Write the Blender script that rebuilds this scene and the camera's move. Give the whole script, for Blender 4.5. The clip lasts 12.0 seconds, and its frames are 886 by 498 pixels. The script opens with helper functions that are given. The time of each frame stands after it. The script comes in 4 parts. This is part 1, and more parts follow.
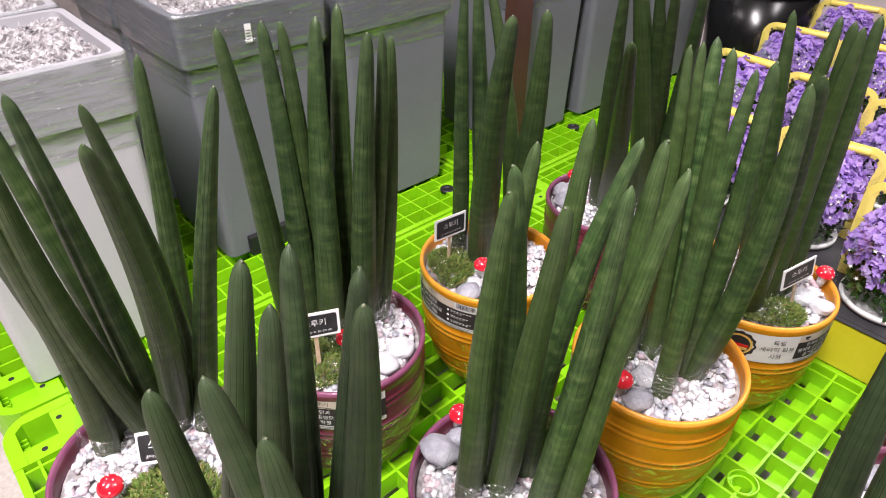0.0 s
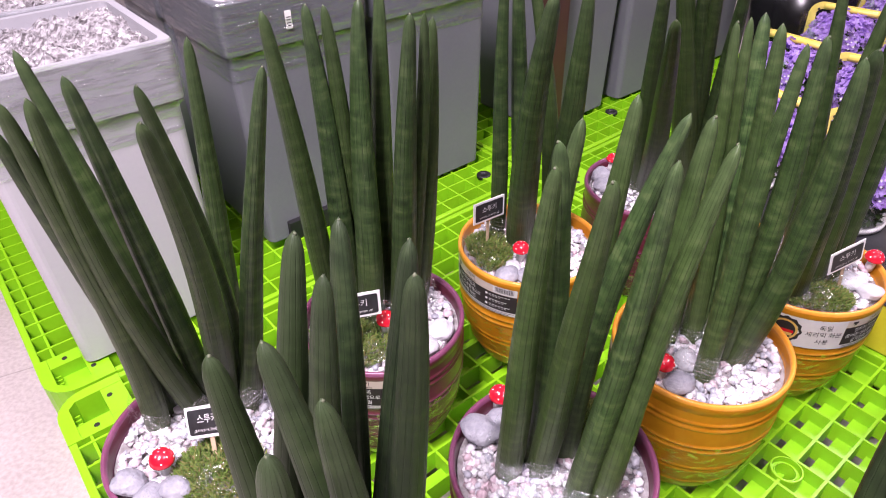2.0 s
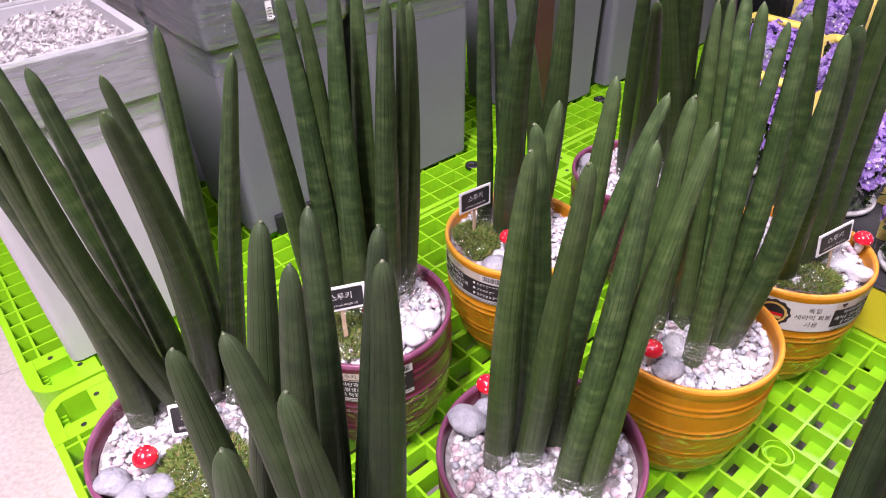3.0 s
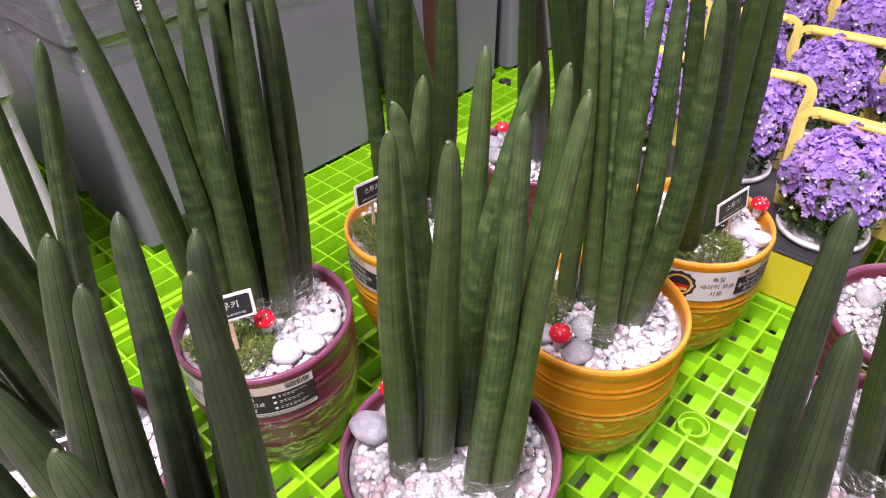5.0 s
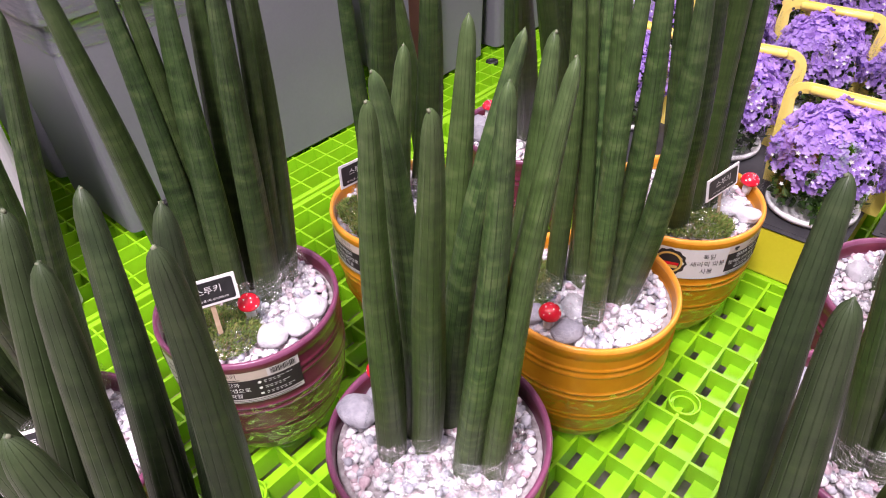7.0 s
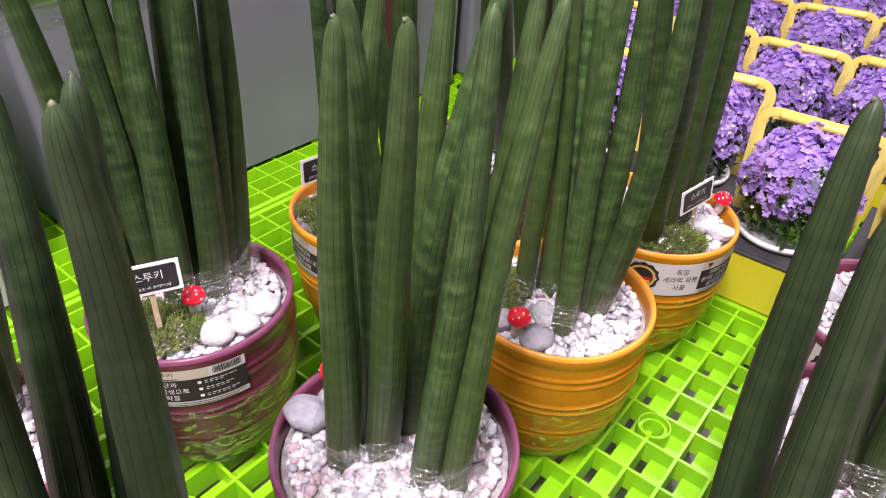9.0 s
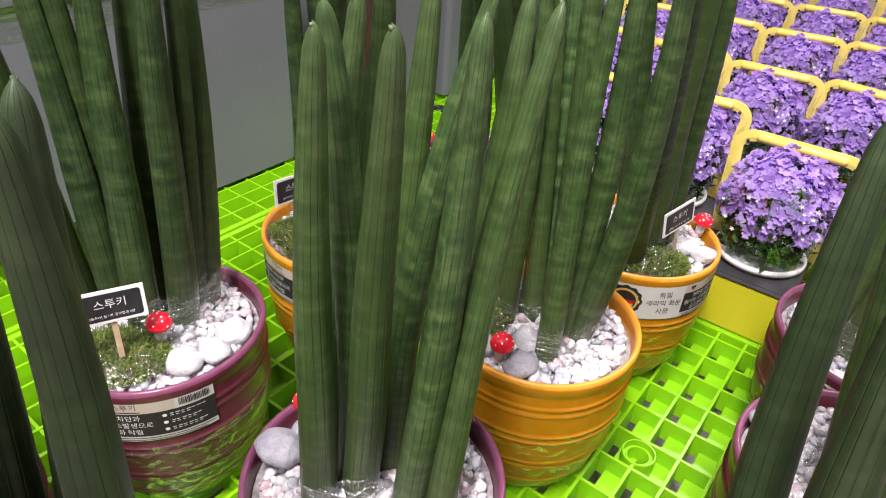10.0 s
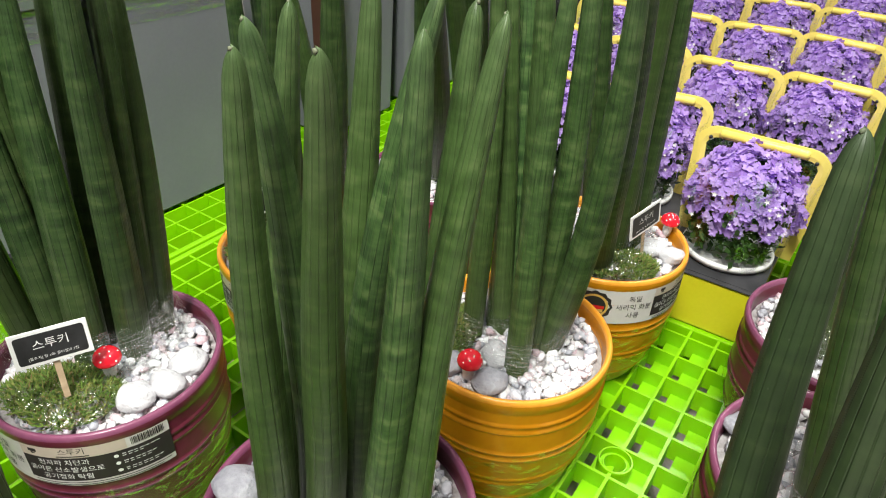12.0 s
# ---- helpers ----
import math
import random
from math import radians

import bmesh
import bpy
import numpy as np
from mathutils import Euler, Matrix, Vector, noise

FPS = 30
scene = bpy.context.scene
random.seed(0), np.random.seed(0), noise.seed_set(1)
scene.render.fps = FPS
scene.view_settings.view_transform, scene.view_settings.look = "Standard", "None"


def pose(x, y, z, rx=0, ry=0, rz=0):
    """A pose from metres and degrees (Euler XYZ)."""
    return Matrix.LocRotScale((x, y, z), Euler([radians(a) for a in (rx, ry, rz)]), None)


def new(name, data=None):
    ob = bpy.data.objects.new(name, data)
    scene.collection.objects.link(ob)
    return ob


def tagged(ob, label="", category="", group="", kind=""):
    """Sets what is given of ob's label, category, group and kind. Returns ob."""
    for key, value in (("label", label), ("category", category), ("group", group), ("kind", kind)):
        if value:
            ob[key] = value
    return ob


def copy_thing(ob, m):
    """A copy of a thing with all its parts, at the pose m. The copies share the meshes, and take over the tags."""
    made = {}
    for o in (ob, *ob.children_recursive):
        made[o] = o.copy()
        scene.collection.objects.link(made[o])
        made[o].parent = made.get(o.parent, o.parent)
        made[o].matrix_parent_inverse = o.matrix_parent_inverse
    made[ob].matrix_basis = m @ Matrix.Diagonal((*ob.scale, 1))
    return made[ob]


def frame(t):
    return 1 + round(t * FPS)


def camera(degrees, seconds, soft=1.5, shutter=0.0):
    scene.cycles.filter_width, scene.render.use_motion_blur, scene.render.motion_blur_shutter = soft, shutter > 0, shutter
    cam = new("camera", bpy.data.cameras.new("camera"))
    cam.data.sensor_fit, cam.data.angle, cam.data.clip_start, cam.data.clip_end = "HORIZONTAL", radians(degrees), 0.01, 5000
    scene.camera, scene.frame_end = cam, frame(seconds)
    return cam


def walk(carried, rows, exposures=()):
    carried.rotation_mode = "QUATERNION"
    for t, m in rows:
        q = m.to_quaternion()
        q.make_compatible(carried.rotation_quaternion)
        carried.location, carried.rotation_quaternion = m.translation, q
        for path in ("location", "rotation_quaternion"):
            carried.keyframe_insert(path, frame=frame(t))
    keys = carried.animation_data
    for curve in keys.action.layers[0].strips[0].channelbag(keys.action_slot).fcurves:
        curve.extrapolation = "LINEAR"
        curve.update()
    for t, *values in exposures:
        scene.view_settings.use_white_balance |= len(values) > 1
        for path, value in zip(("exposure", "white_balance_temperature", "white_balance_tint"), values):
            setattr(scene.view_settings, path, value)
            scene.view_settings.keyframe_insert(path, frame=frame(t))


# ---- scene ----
# the camera: one lens, carried by hand over the pallets
cam = camera(67.96, 12.0, soft=1.05)
# seconds, x, y, z, yaw to the left, pitch up, roll
ROWS = [
    (0, 0.2312, 0.2012, 0.8098, 6.62, -35.34, 0.44),
    (0.5, 0.2246, 0.1915, 0.8020, 8.69, -36.49, 0.29),
    (1, 0.2210, 0.1884, 0.8034, 9.79, -36.31, 0.13),
    (1.5, 0.2202, 0.1898, 0.8036, 10.01, -36.11, -0.57),
    (2, 0.2241, 0.1911, 0.8045, 10.18, -36.20, -1.56),
    (2.5, 0.2294, 0.1935, 0.7996, 9.96, -36.21, -1.98),
    (2.7, 0.2313, 0.1958, 0.7976, 9.91, -36.63, -2.26),
    (4.3, 0.2635, 0.2162, 0.7757, 5.37, -37.14, -2.73),
    (4.5, 0.2656, 0.2256, 0.7696, 3.27, -37.12, -2.13),
    (5, 0.2727, 0.2410, 0.7671, 2.10, -37.83, -2.21),
    (5.5, 0.2743, 0.2467, 0.7653, 1.90, -38.58, -2.97),
    (6, 0.2755, 0.2479, 0.7661, 1.64, -38.12, -3.02),
    (6.5, 0.2765, 0.2500, 0.7643, 0.98, -38.22, -2.58),
    (7, 0.2760, 0.2485, 0.7534, 1.08, -39.17, -2.35),
    (7.2, 0.2749, 0.2481, 0.7475, 1.05, -39.19, -2.33),
    (9, 0.2716, 0.2542, 0.6838, -3.07, -35.33, 2.52),
    (9.5, 0.2666, 0.2687, 0.6726, -4.99, -34.33, 4.03),
    (10, 0.2659, 0.2762, 0.6711, -5.74, -33.36, 3.92),
    (10.5, 0.2661, 0.2905, 0.6673, -6.88, -33.23, 4.03),
    (11, 0.2673, 0.2953, 0.6689, -7.21, -32.69, 3.56),
    (11.5, 0.2734, 0.2996, 0.6721, -7.75, -32.58, 2.94),
    (12, 0.2806, 0.3039, 0.6716, -8.48, -33.24, 2.87),
]


def held(x, y, z, yaw, pitch, roll):
    return pose(x, y, z, 0, 0, yaw) @ pose(0, 0, 0, 90 + pitch) @ pose(0, 0, 0, 0, 0, roll)


walk(cam, [(t, held(*r)) for t, *r in ROWS], [(0.0, -0.07, 6420, 6), (1.0, -0.05, 6280, 17), (2.5, -0.05, 6180, 24), (4.5, 0.02, 6340, 20), (7.0, 0.02, 6320, 23), (9.0, -0.02, 6370, 15), (10.5, -0.02, 6470, 1), (12.0, -0.06, 6540, -9)])

# ---- world and light ----
world = bpy.data.worlds.new("shop")
scene.world = world
world.use_nodes = True
world.node_tree.nodes["Background"].inputs[0].default_value = (0.9, 0.95, 1.0, 1)
world.node_tree.nodes["Background"].inputs[1].default_value = 0.018


def ceiling_lamp(x, y, z, sx, sy, watts):
    data = bpy.data.lights.new("ceiling_panel", "AREA")
    data.shape, data.size, data.size_y, data.energy = "RECTANGLE", sx, sy, watts
    data.color = (1.0, 0.90, 0.93)
    ob = new("ceiling_panel", data)
    ob.matrix_world = pose(x, y, z)
    return ob


ceiling_lamp(-0.15, -0.35, 2.6, 0.30, 1.2, 205)
ceiling_lamp(0.90, 3.90, 2.9, 0.30, 1.2, 30)
ceiling_lamp(-2.0, 0.50, 2.9, 0.30, 1.2, 17)
ceiling_lamp(-1.3, 2.60, 2.9, 0.30, 1.2, 9)
ceiling_lamp(1.90, 0.60, 2.9, 0.30, 1.2, 50)
ceiling_lamp(2.40, 2.90, 2.9, 0.30, 1.2, 60)

# ---- materials ----


class Nodes:
    """A small helper for node materials."""

    def __init__(self, name):
        self.mat = bpy.data.materials.new(name)
        self.mat.use_nodes = True
        self.t = self.mat.node_tree
        self.b = self.t.nodes["Principled BSDF"]

    def n(self, kind, **values):
        node = self.t.nodes.new(kind)
        for k, v in values.items():
            node.inputs[k.replace("_", " ")].default_value = v
        return node

    def l(self, a, b):
        self.t.links.new(a, b)

    def noise(self, coord, scale, detail=4, stretch=None):
        if stretch:
            m = self.n("ShaderNodeMapping", Scale=stretch)
            self.l(coord, m.inputs["Vector"])
            coord = m.outputs[0]
        x = self.n("ShaderNodeTexNoise", Scale=scale, Detail=detail)
        self.l(coord, x.inputs["Vector"])
        return x.outputs["Fac"]

    def ramp(self, fac, *stops):
        r = self.n("ShaderNodeValToRGB")
        e = r.color_ramp.elements
        while len(e) < len(stops):
            e.new(0.5)
        for i, (p, c) in enumerate(stops):
            e[i].position, e[i].color = p, (*c, 1) if len(c) == 3 else c
        self.l(fac, r.inputs[0])
        return r.outputs[0]

    def mix(self, fac, a, b, mode="MIX"):
        m = self.t.nodes.new("ShaderNodeMix")
        m.data_type, m.blend_type = "RGBA", mode
        for i, v in ((0, fac), (6, a), (7, b)):
            if isinstance(v, (int, float)):
                m.inputs[i].default_value = v
            elif isinstance(v, tuple):
                m.inputs[i].default_value = (*v, 1)
            else:
                self.l(v, m.inputs[i])
        return m.outputs[2]

    def bump(self, height, strength=0.3, distance=0.002):
        b = self.n("ShaderNodeBump", Strength=strength, Distance=distance)
        self.l(height, b.inputs["Height"])
        self.l(b.outputs[0], self.b.inputs["Normal"])

    def set(self, **values):
        for k, v in values.items():
            socket = self.b.inputs[k.replace("_", " ")]
            if isinstance(v, (int, float)):
                socket.default_value = v
            elif isinstance(v, tuple):
                socket.default_value = (*v, 1)
            else:
                self.l(v, socket)
        return self

    def obj(self):
        return self.n("ShaderNodeTexCoord").outputs["Object"]

    def uv(self):
        return self.n("ShaderNodeTexCoord").outputs["UV"]


def grainy(name, dark, light, scale=30, rough=0.5, bump=0.1, fine=200, distance=0.001, metallic=0.0, coat=0.0):
    m = Nodes(name)
    c = m.obj()
    a = m.noise(c, scale)
    f = m.noise(c, fine)
    base = m.ramp(a, (0.35, dark), (0.65, light))
    col = m.mix(0.25, base, m.ramp(f, (0.3, dark), (0.7, light)))
    m.set(Base_Color=col, Roughness=rough, Metallic=metallic, Coat_Weight=coat)
    m.bump(f, bump, distance)
    return m.mat


def leaf_material(name="snake_plant_leaf", plain=0.5, plain_colour=(0.022, 0.052, 0.014), rough=0.42, shade_mix=0.0, bloom=1.0, pale=1.0, tone=0.72, veins=0.8):
    m = Nodes(name)
    uv = m.uv()
    bands = m.noise(uv, 1.0, 5, (2.6, 34, 1))
    broad = m.noise(uv, 1.0, 2, (0.6, 5, 1))
    fibre = m.noise(uv, 1.0, 4, (80, 12, 1))
    dash = m.noise(uv, 1.0, 2, (16, 9, 1))
    wave = m.n("ShaderNodeTexWave", Scale=4.71, Distortion=0.9, Detail=2.0)
    wave.bands_direction = "X"
    m.l(uv, wave.inputs["Vector"])
    lines = wave.outputs["Fac"]
    col = m.ramp(bands, *((p, tuple(pale * v for v in c)) for p, c in ((0.37, (0.011, 0.032, 0.007)), (0.45, (0.022, 0.056, 0.012)), (0.54, (0.042, 0.088, 0.021)), (0.64, (0.090, 0.138, 0.044)))))
    col = m.mix(m.ramp(broad, (0.42, (0, 0, 0)), (0.66, (plain, plain, plain))), col, plain_colour)
    col = m.mix(m.ramp(fibre, (0.42, (0, 0, 0)), (0.70, (0.42, 0.42, 0.42))), col, tuple(bloom * v for v in (0.095, 0.145, 0.050)))
    thin = m.ramp(lines, (0.010, (1, 1, 1)), (0.050, (0, 0, 0)))
    gaps = m.ramp(dash, (0.44, (0, 0, 0)), (0.60, (veins,) * 3))
    col = m.mix(m.mix(1.0, thin, gaps, "MULTIPLY"), col, (0.010, 0.020, 0.009))
    speck = m.n("ShaderNodeTexVoronoi", Scale=1.0)
    mp = m.n("ShaderNodeMapping", Scale=(10, 42, 1))
    m.l(uv, mp.inputs["Vector"])
    m.l(mp.outputs[0], speck.inputs["Vector"])
    col = m.mix(m.ramp(speck.outputs["Distance"], (0.04, (0.5, 0.5, 0.5)), (0.07, (0, 0, 0))), col, (0.22, 0.25, 0.17))
    rnd = m.n("ShaderNodeObjectInfo").outputs["Random"]
    col = m.mix(m.ramp(rnd, (0.0, (0.0, 0.0, 0.0)), (1.0, (0.5, 0.5, 0.5))), col, (0.060, 0.098, 0.018))
    # further pull to the plain colour; only the shaded copy uses it
    col = m.mix(shade_mix, col, plain_colour)
    # pale feet, and a grey bloom towards the tips
    up = m.n("ShaderNodeSeparateXYZ")
    m.l(m.obj(), up.inputs[0])
    height = m.n("ShaderNodeMath")
    m.l(up.outputs["Z"], height.inputs[0])
    m.l(m.mix(1.0, bands, (0.09, 0.09, 0.09), "MULTIPLY"), height.inputs[1])
    foot = m.ramp(height.outputs[0], (0.24, (0.42,) * 3), (0.38, (0, 0, 0)))
    head = m.ramp(height.outputs[0], (0.56, (0, 0, 0)), (0.66, (0.40,) * 3))
    col = m.mix(foot, col, (0.115, 0.155, 0.052))
    col = m.mix(head, col, (0.100, 0.140, 0.070))
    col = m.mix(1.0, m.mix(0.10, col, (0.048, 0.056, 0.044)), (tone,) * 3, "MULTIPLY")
    m.set(Base_Color=col, Roughness=rough, Specular_IOR_Level=0.30)
    m.bump(m.ramp(lines, (0.0, (0, 0, 0)), (0.10, (1, 1, 1))), 0.5, 0.0010)
    return m.mat


def glaze_material(name, deep, mid, pale):
    m = Nodes(name)
    c = m.obj()
    flow = m.noise(c, 14, 5, (1, 1, 0.35))
    fine = m.noise(c, 90, 3)
    col = m.ramp(flow, (0.3, deep), (0.5, mid), (0.75, pale))
    col = m.mix(0.18, col, m.ramp(fine, (0.35, deep), (0.65, pale)))
    m.set(Base_Color=col, Roughness=0.28, Specular_IOR_Level=0.4, Coat_Weight=0.10, Coat_Roughness=0.06)
    m.bump(m.noise(c, 35, 3, (1, 1, 0.6)), 0.12, 0.003)
    return m.mat


def pebble_material(name, *stops):
    m = Nodes(name)
    g = m.n("ShaderNodeNewGeometry").outputs["Random Per Island"]
    col = m.ramp(g, *stops)
    f = m.noise(m.obj(), 260, 3)
    col = m.mix(0.22, col, m.ramp(f, (0.35, (0.33, 0.33, 0.37)), (0.6, (0.87, 0.87, 0.91))))
    m.set(Base_Color=col, Roughness=0.55)
    m.bump(f, 0.25, 0.0008)
    return m.mat


def film_material(name, gloss, scale=25, stretch=(1, 1, 3), strength=0.8, rough=0.08, streak=0.35):
    m = Nodes(name)
    c = m.obj()
    m.set(Base_Color=(0.9, 0.92, 0.95), Roughness=rough, Specular_IOR_Level=1.0)
    m.b.inputs["IOR"].default_value = 1.5
    m.bump(m.noise(c, scale, 6, stretch), strength, 0.01)
    glossy = m.n("ShaderNodeBsdfGlossy", Color=(1, 1, 1, 1), Roughness=rough)
    bump = [n for n in m.t.nodes if n.bl_idname == "ShaderNodeBump"][0]
    m.l(bump.outputs[0], glossy.inputs["Normal"])
    clear = m.n("ShaderNodeBsdfTransparent", Color=(0.96, 0.97, 0.97, 1))
    mix = m.n("ShaderNodeMixShader", Fac=gloss)
    amount = m.noise(c, scale * 1.3, 4, tuple(1.6 * v for v in stretch))
    m.l(m.ramp(amount, (0.47, (gloss * 0.35,) * 3), (0.55, (gloss,) * 3), (0.585, (streak,) * 3), (0.62, (gloss * 0.8,) * 3), (0.70, (streak,) * 3)), mix.inputs[0])
    m.l(clear.outputs[0], mix.inputs[1])
    m.l(glossy.outputs[0], mix.inputs[2])
    m.t.nodes.remove(m.b)
    m.l(mix.outputs[0], m.t.nodes["Material Output"].inputs["Surface"])
    return m.mat


LEAF = leaf_material()
# paler, greyer copy of the leaf for two of the plants
LEAF_PALE = leaf_material("grey_green_snake_plant_leaf", 0.25, (0.040, 0.072, 0.026), 0.45, 0.0, 1.25, 1.3, 0.84, 0.7)
# plainer, darker copy: shade over the two nearest plants is put into its colour
LEAF_SHADED = leaf_material("shaded_snake_plant_leaf", 0.8, (0.016, 0.031, 0.011), 0.5, 0.35, 0.8, 0.8, 0.60, 0.5)
ORANGE = glaze_material("amber_glaze", (0.41, 0.140, 0.004), (0.51, 0.200, 0.007), (0.61, 0.265, 0.016))
ORANGE_EDGE = glaze_material("amber_glaze_edge", (0.56, 0.21, 0.018), (0.68, 0.29, 0.03), (0.78, 0.38, 0.06))
PURPLE = glaze_material("plum_glaze", (0.070, 0.011, 0.020), (0.115, 0.020, 0.036), (0.18, 0.040, 0.064))
PURPLE_EDGE = glaze_material("plum_glaze_edge", (0.125, 0.032, 0.072), (0.175, 0.050, 0.102), (0.25, 0.095, 0.16))
GRAVEL = pebble_material("gravel", (0.0, (0.76, 0.74, 0.75)), (0.28, (0.66, 0.63, 0.65)), (0.42, (0.57, 0.45, 0.47)), (0.56, (0.44, 0.27, 0.31)), (0.60, (0.55, 0.54, 0.59)), (0.74, (0.33, 0.33, 0.38)), (0.84, (0.22, 0.22, 0.26)), (0.88, (0.80, 0.79, 0.80)))
STONE = grainy("river_stone", (0.20, 0.20, 0.235), (0.40, 0.395, 0.43), 26, 0.65, 0.9, 210, 0.0025)
STONE_PALE = grainy("pale_stone", (0.42, 0.415, 0.44), (0.60, 0.59, 0.615), 26, 0.6, 0.8, 210, 0.0025)
SOIL = grainy("grit", (0.16, 0.14, 0.14), (0.40, 0.38, 0.38), 120, 0.9, 0.6)
FILM = film_material("cling_film", 0.12, 24, (1, 1, 13), 1.0, 0.08, 0.62)
POT_FILM = film_material("pot_film", 0.06, 34, (1, 1, 2.2), 1.0, 0.06, 0.55)
SLEEVE = film_material("clear_sleeve", 0.09, 14, (1, 1, 0.5), 1.0, 0.08, 0.36)
MOSS_FILM = film_material("moss_film", 0.06, 34, (1, 1, 1), 1.0, 0.08, 0.30)
STRETCH = film_material("stretch_wrap", 0.28, 9, (1, 1, 9), 0.8, 0.14)
RED = grainy("red_lacquer", (0.55, 0.008, 0.02), (0.68, 0.016, 0.035), 40, 0.12, 0.05, 200, 0.0005, 0, 0.6)
WHITE = grainy("white_paint", (0.74, 0.73, 0.72), (0.83, 0.82, 0.81), 40, 0.4, 0.05)
PAPER = grainy("label_paper", (0.56, 0.53, 0.51), (0.63, 0.60, 0.58), 20, 0.45, 0.03)
CREAM = grainy("cream_paper", (0.50, 0.42, 0.35), (0.56, 0.47, 0.40), 20, 0.45, 0.03)
INK = grainy("dark_ink", (0.016, 0.011, 0.012), (0.028, 0.020, 0.021), 20, 0.65, 0.03)
GOLD = grainy("gold_ink", (0.55, 0.33, 0.07), (0.66, 0.42, 0.12), 20, 0.4, 0.03)
CHALK = grainy("chalkboard", (0.012, 0.012, 0.013), (0.028, 0.028, 0.03), 50, 0.5, 0.05)
WOOD = grainy("stake_wood", (0.38, 0.27, 0.17), (0.55, 0.42, 0.28), 60, 0.7, 0.2)
LIME = grainy("lime_plastic", (0.205, 0.49, 0.004), (0.255, 0.57, 0.007), 7, 0.33, 0.12, 120, 0.0006)
BIN_LIGHT = grainy("pale_grey_resin", (0.35, 0.345, 0.37), (0.41, 0.40, 0.425), 3, 0.45, 0.05, 150, 0.0004)
BIN_WHITE = grainy("white_resin", (0.43, 0.42, 0.445), (0.49, 0.48, 0.505), 3, 0.4, 0.05, 150, 0.0004)
BIN_DARK = grainy("mid_grey_resin", (0.135, 0.140, 0.157), (0.172, 0.177, 0.195), 3, 0.42, 0.05, 150, 0.0004)
BLACK = grainy("black_plastic", (0.008, 0.008, 0.009), (0.02, 0.02, 0.021), 20, 0.5, 0.05)
GREYTRAY = grainy("grey_tray", (0.020, 0.020, 0.023), (0.045, 0.045, 0.05), 20, 0.55, 0.05)
BROWN = grainy("brown_post_paint", (0.05, 0.022, 0.016), (0.075, 0.034, 0.024), 9, 0.4, 0.05)
YELLOW = grainy("yellow_card", (0.76, 0.60, 0.10), (0.86, 0.72, 0.20), 9, 0.35, 0.05, 150, 0.0004, 0, 0.3)
YELLOW_TRAY = grainy("yellow_green_tray", (0.50, 0.45, 0.015), (0.60, 0.54, 0.03), 9, 0.35, 0.05)
BUCKET = grainy("glossy_black_plastic", (0.004, 0.004, 0.0045), (0.007, 0.007, 0.0075), 20, 0.22, 0.03)
WALL = grainy("wall_paint", (0.10, 0.10, 0.105), (0.14, 0.14, 0.145), 2, 0.7, 0.1)
CEIL = grainy("ceiling_paint", (0.55, 0.55, 0.55), (0.62, 0.62, 0.62), 2, 0.8, 0.1)


def concrete():
    m = Nodes("concrete_floor")
    c = m.obj()
    a, f, k = m.noise(c, 3, 6), m.noise(c, 120, 4), m.n("ShaderNodeTexVoronoi", Scale=1.7)
    k.feature = "DISTANCE_TO_EDGE"
    warp = m.mix(0.30, c, m.n("ShaderNodeTexNoise", Scale=9.0).outputs["Color"])
    m.l(warp, k.inputs["Vector"])
    col = m.ramp(a, (0.3, (0.44, 0.37, 0.36)), (0.7, (0.58, 0.50, 0.49)))
    col = m.mix(0.3, col, m.ramp(f, (0.35, (0.22, 0.19, 0.18)), (0.65, (0.55, 0.50, 0.49))))
    col = m.mix(m.ramp(k.outputs["Distance"], (0.0008, (0.5, 0.5, 0.5)), (0.0025, (0, 0, 0))), col, (0.10, 0.085, 0.08))
    m.set(Base_Color=col, Roughness=0.5)
    m.bump(f, 0.3, 0.001)
    return m.mat


CONCRETE = concrete()


def moss_material():
    m = Nodes("moss")
    g = m.n("ShaderNodeNewGeometry").outputs["Random Per Island"]
    col = m.ramp(g, (0.0, (0.05, 0.095, 0.010)), (0.55, (0.12, 0.19, 0.025)), (0.85, (0.19, 0.20, 0.05)), (1.0, (0.19, 0.12, 0.05)))
    m.set(Base_Color=col, Roughness=0.8)
    return m.mat


MOSS = moss_material()


def flower_material(name, *stops):
    m = Nodes(name)
    g = m.n("ShaderNodeNewGeometry").outputs["Random Per Island"]
    col = m.ramp(g, *stops)
    m.set(Base_Color=col, Roughness=0.6)
    thin = m.n("ShaderNodeBsdfTranslucent")
    m.l(col, thin.inputs["Color"])
    both = m.n("ShaderNodeMixShader", Fac=0.38)
    m.l(m.b.outputs[0], both.inputs[1])
    m.l(thin.outputs[0], both.inputs[2])
    m.l(both.outputs[0], m.t.nodes["Material Output"].inputs["Surface"])
    return m.mat


PETAL = flower_material("violet_petals", (0.0, (0.34, 0.19, 0.58)), (0.4, (0.47, 0.30, 0.74)), (0.8, (0.57, 0.40, 0.82)), (1.0, (0.68, 0.54, 0.88)))
FOLIAGE = flower_material("flower_foliage", (0.0, (0.02, 0.05, 0.012)), (0.6, (0.05, 0.105, 0.022)), (1.0, (0.09, 0.16, 0.04)))


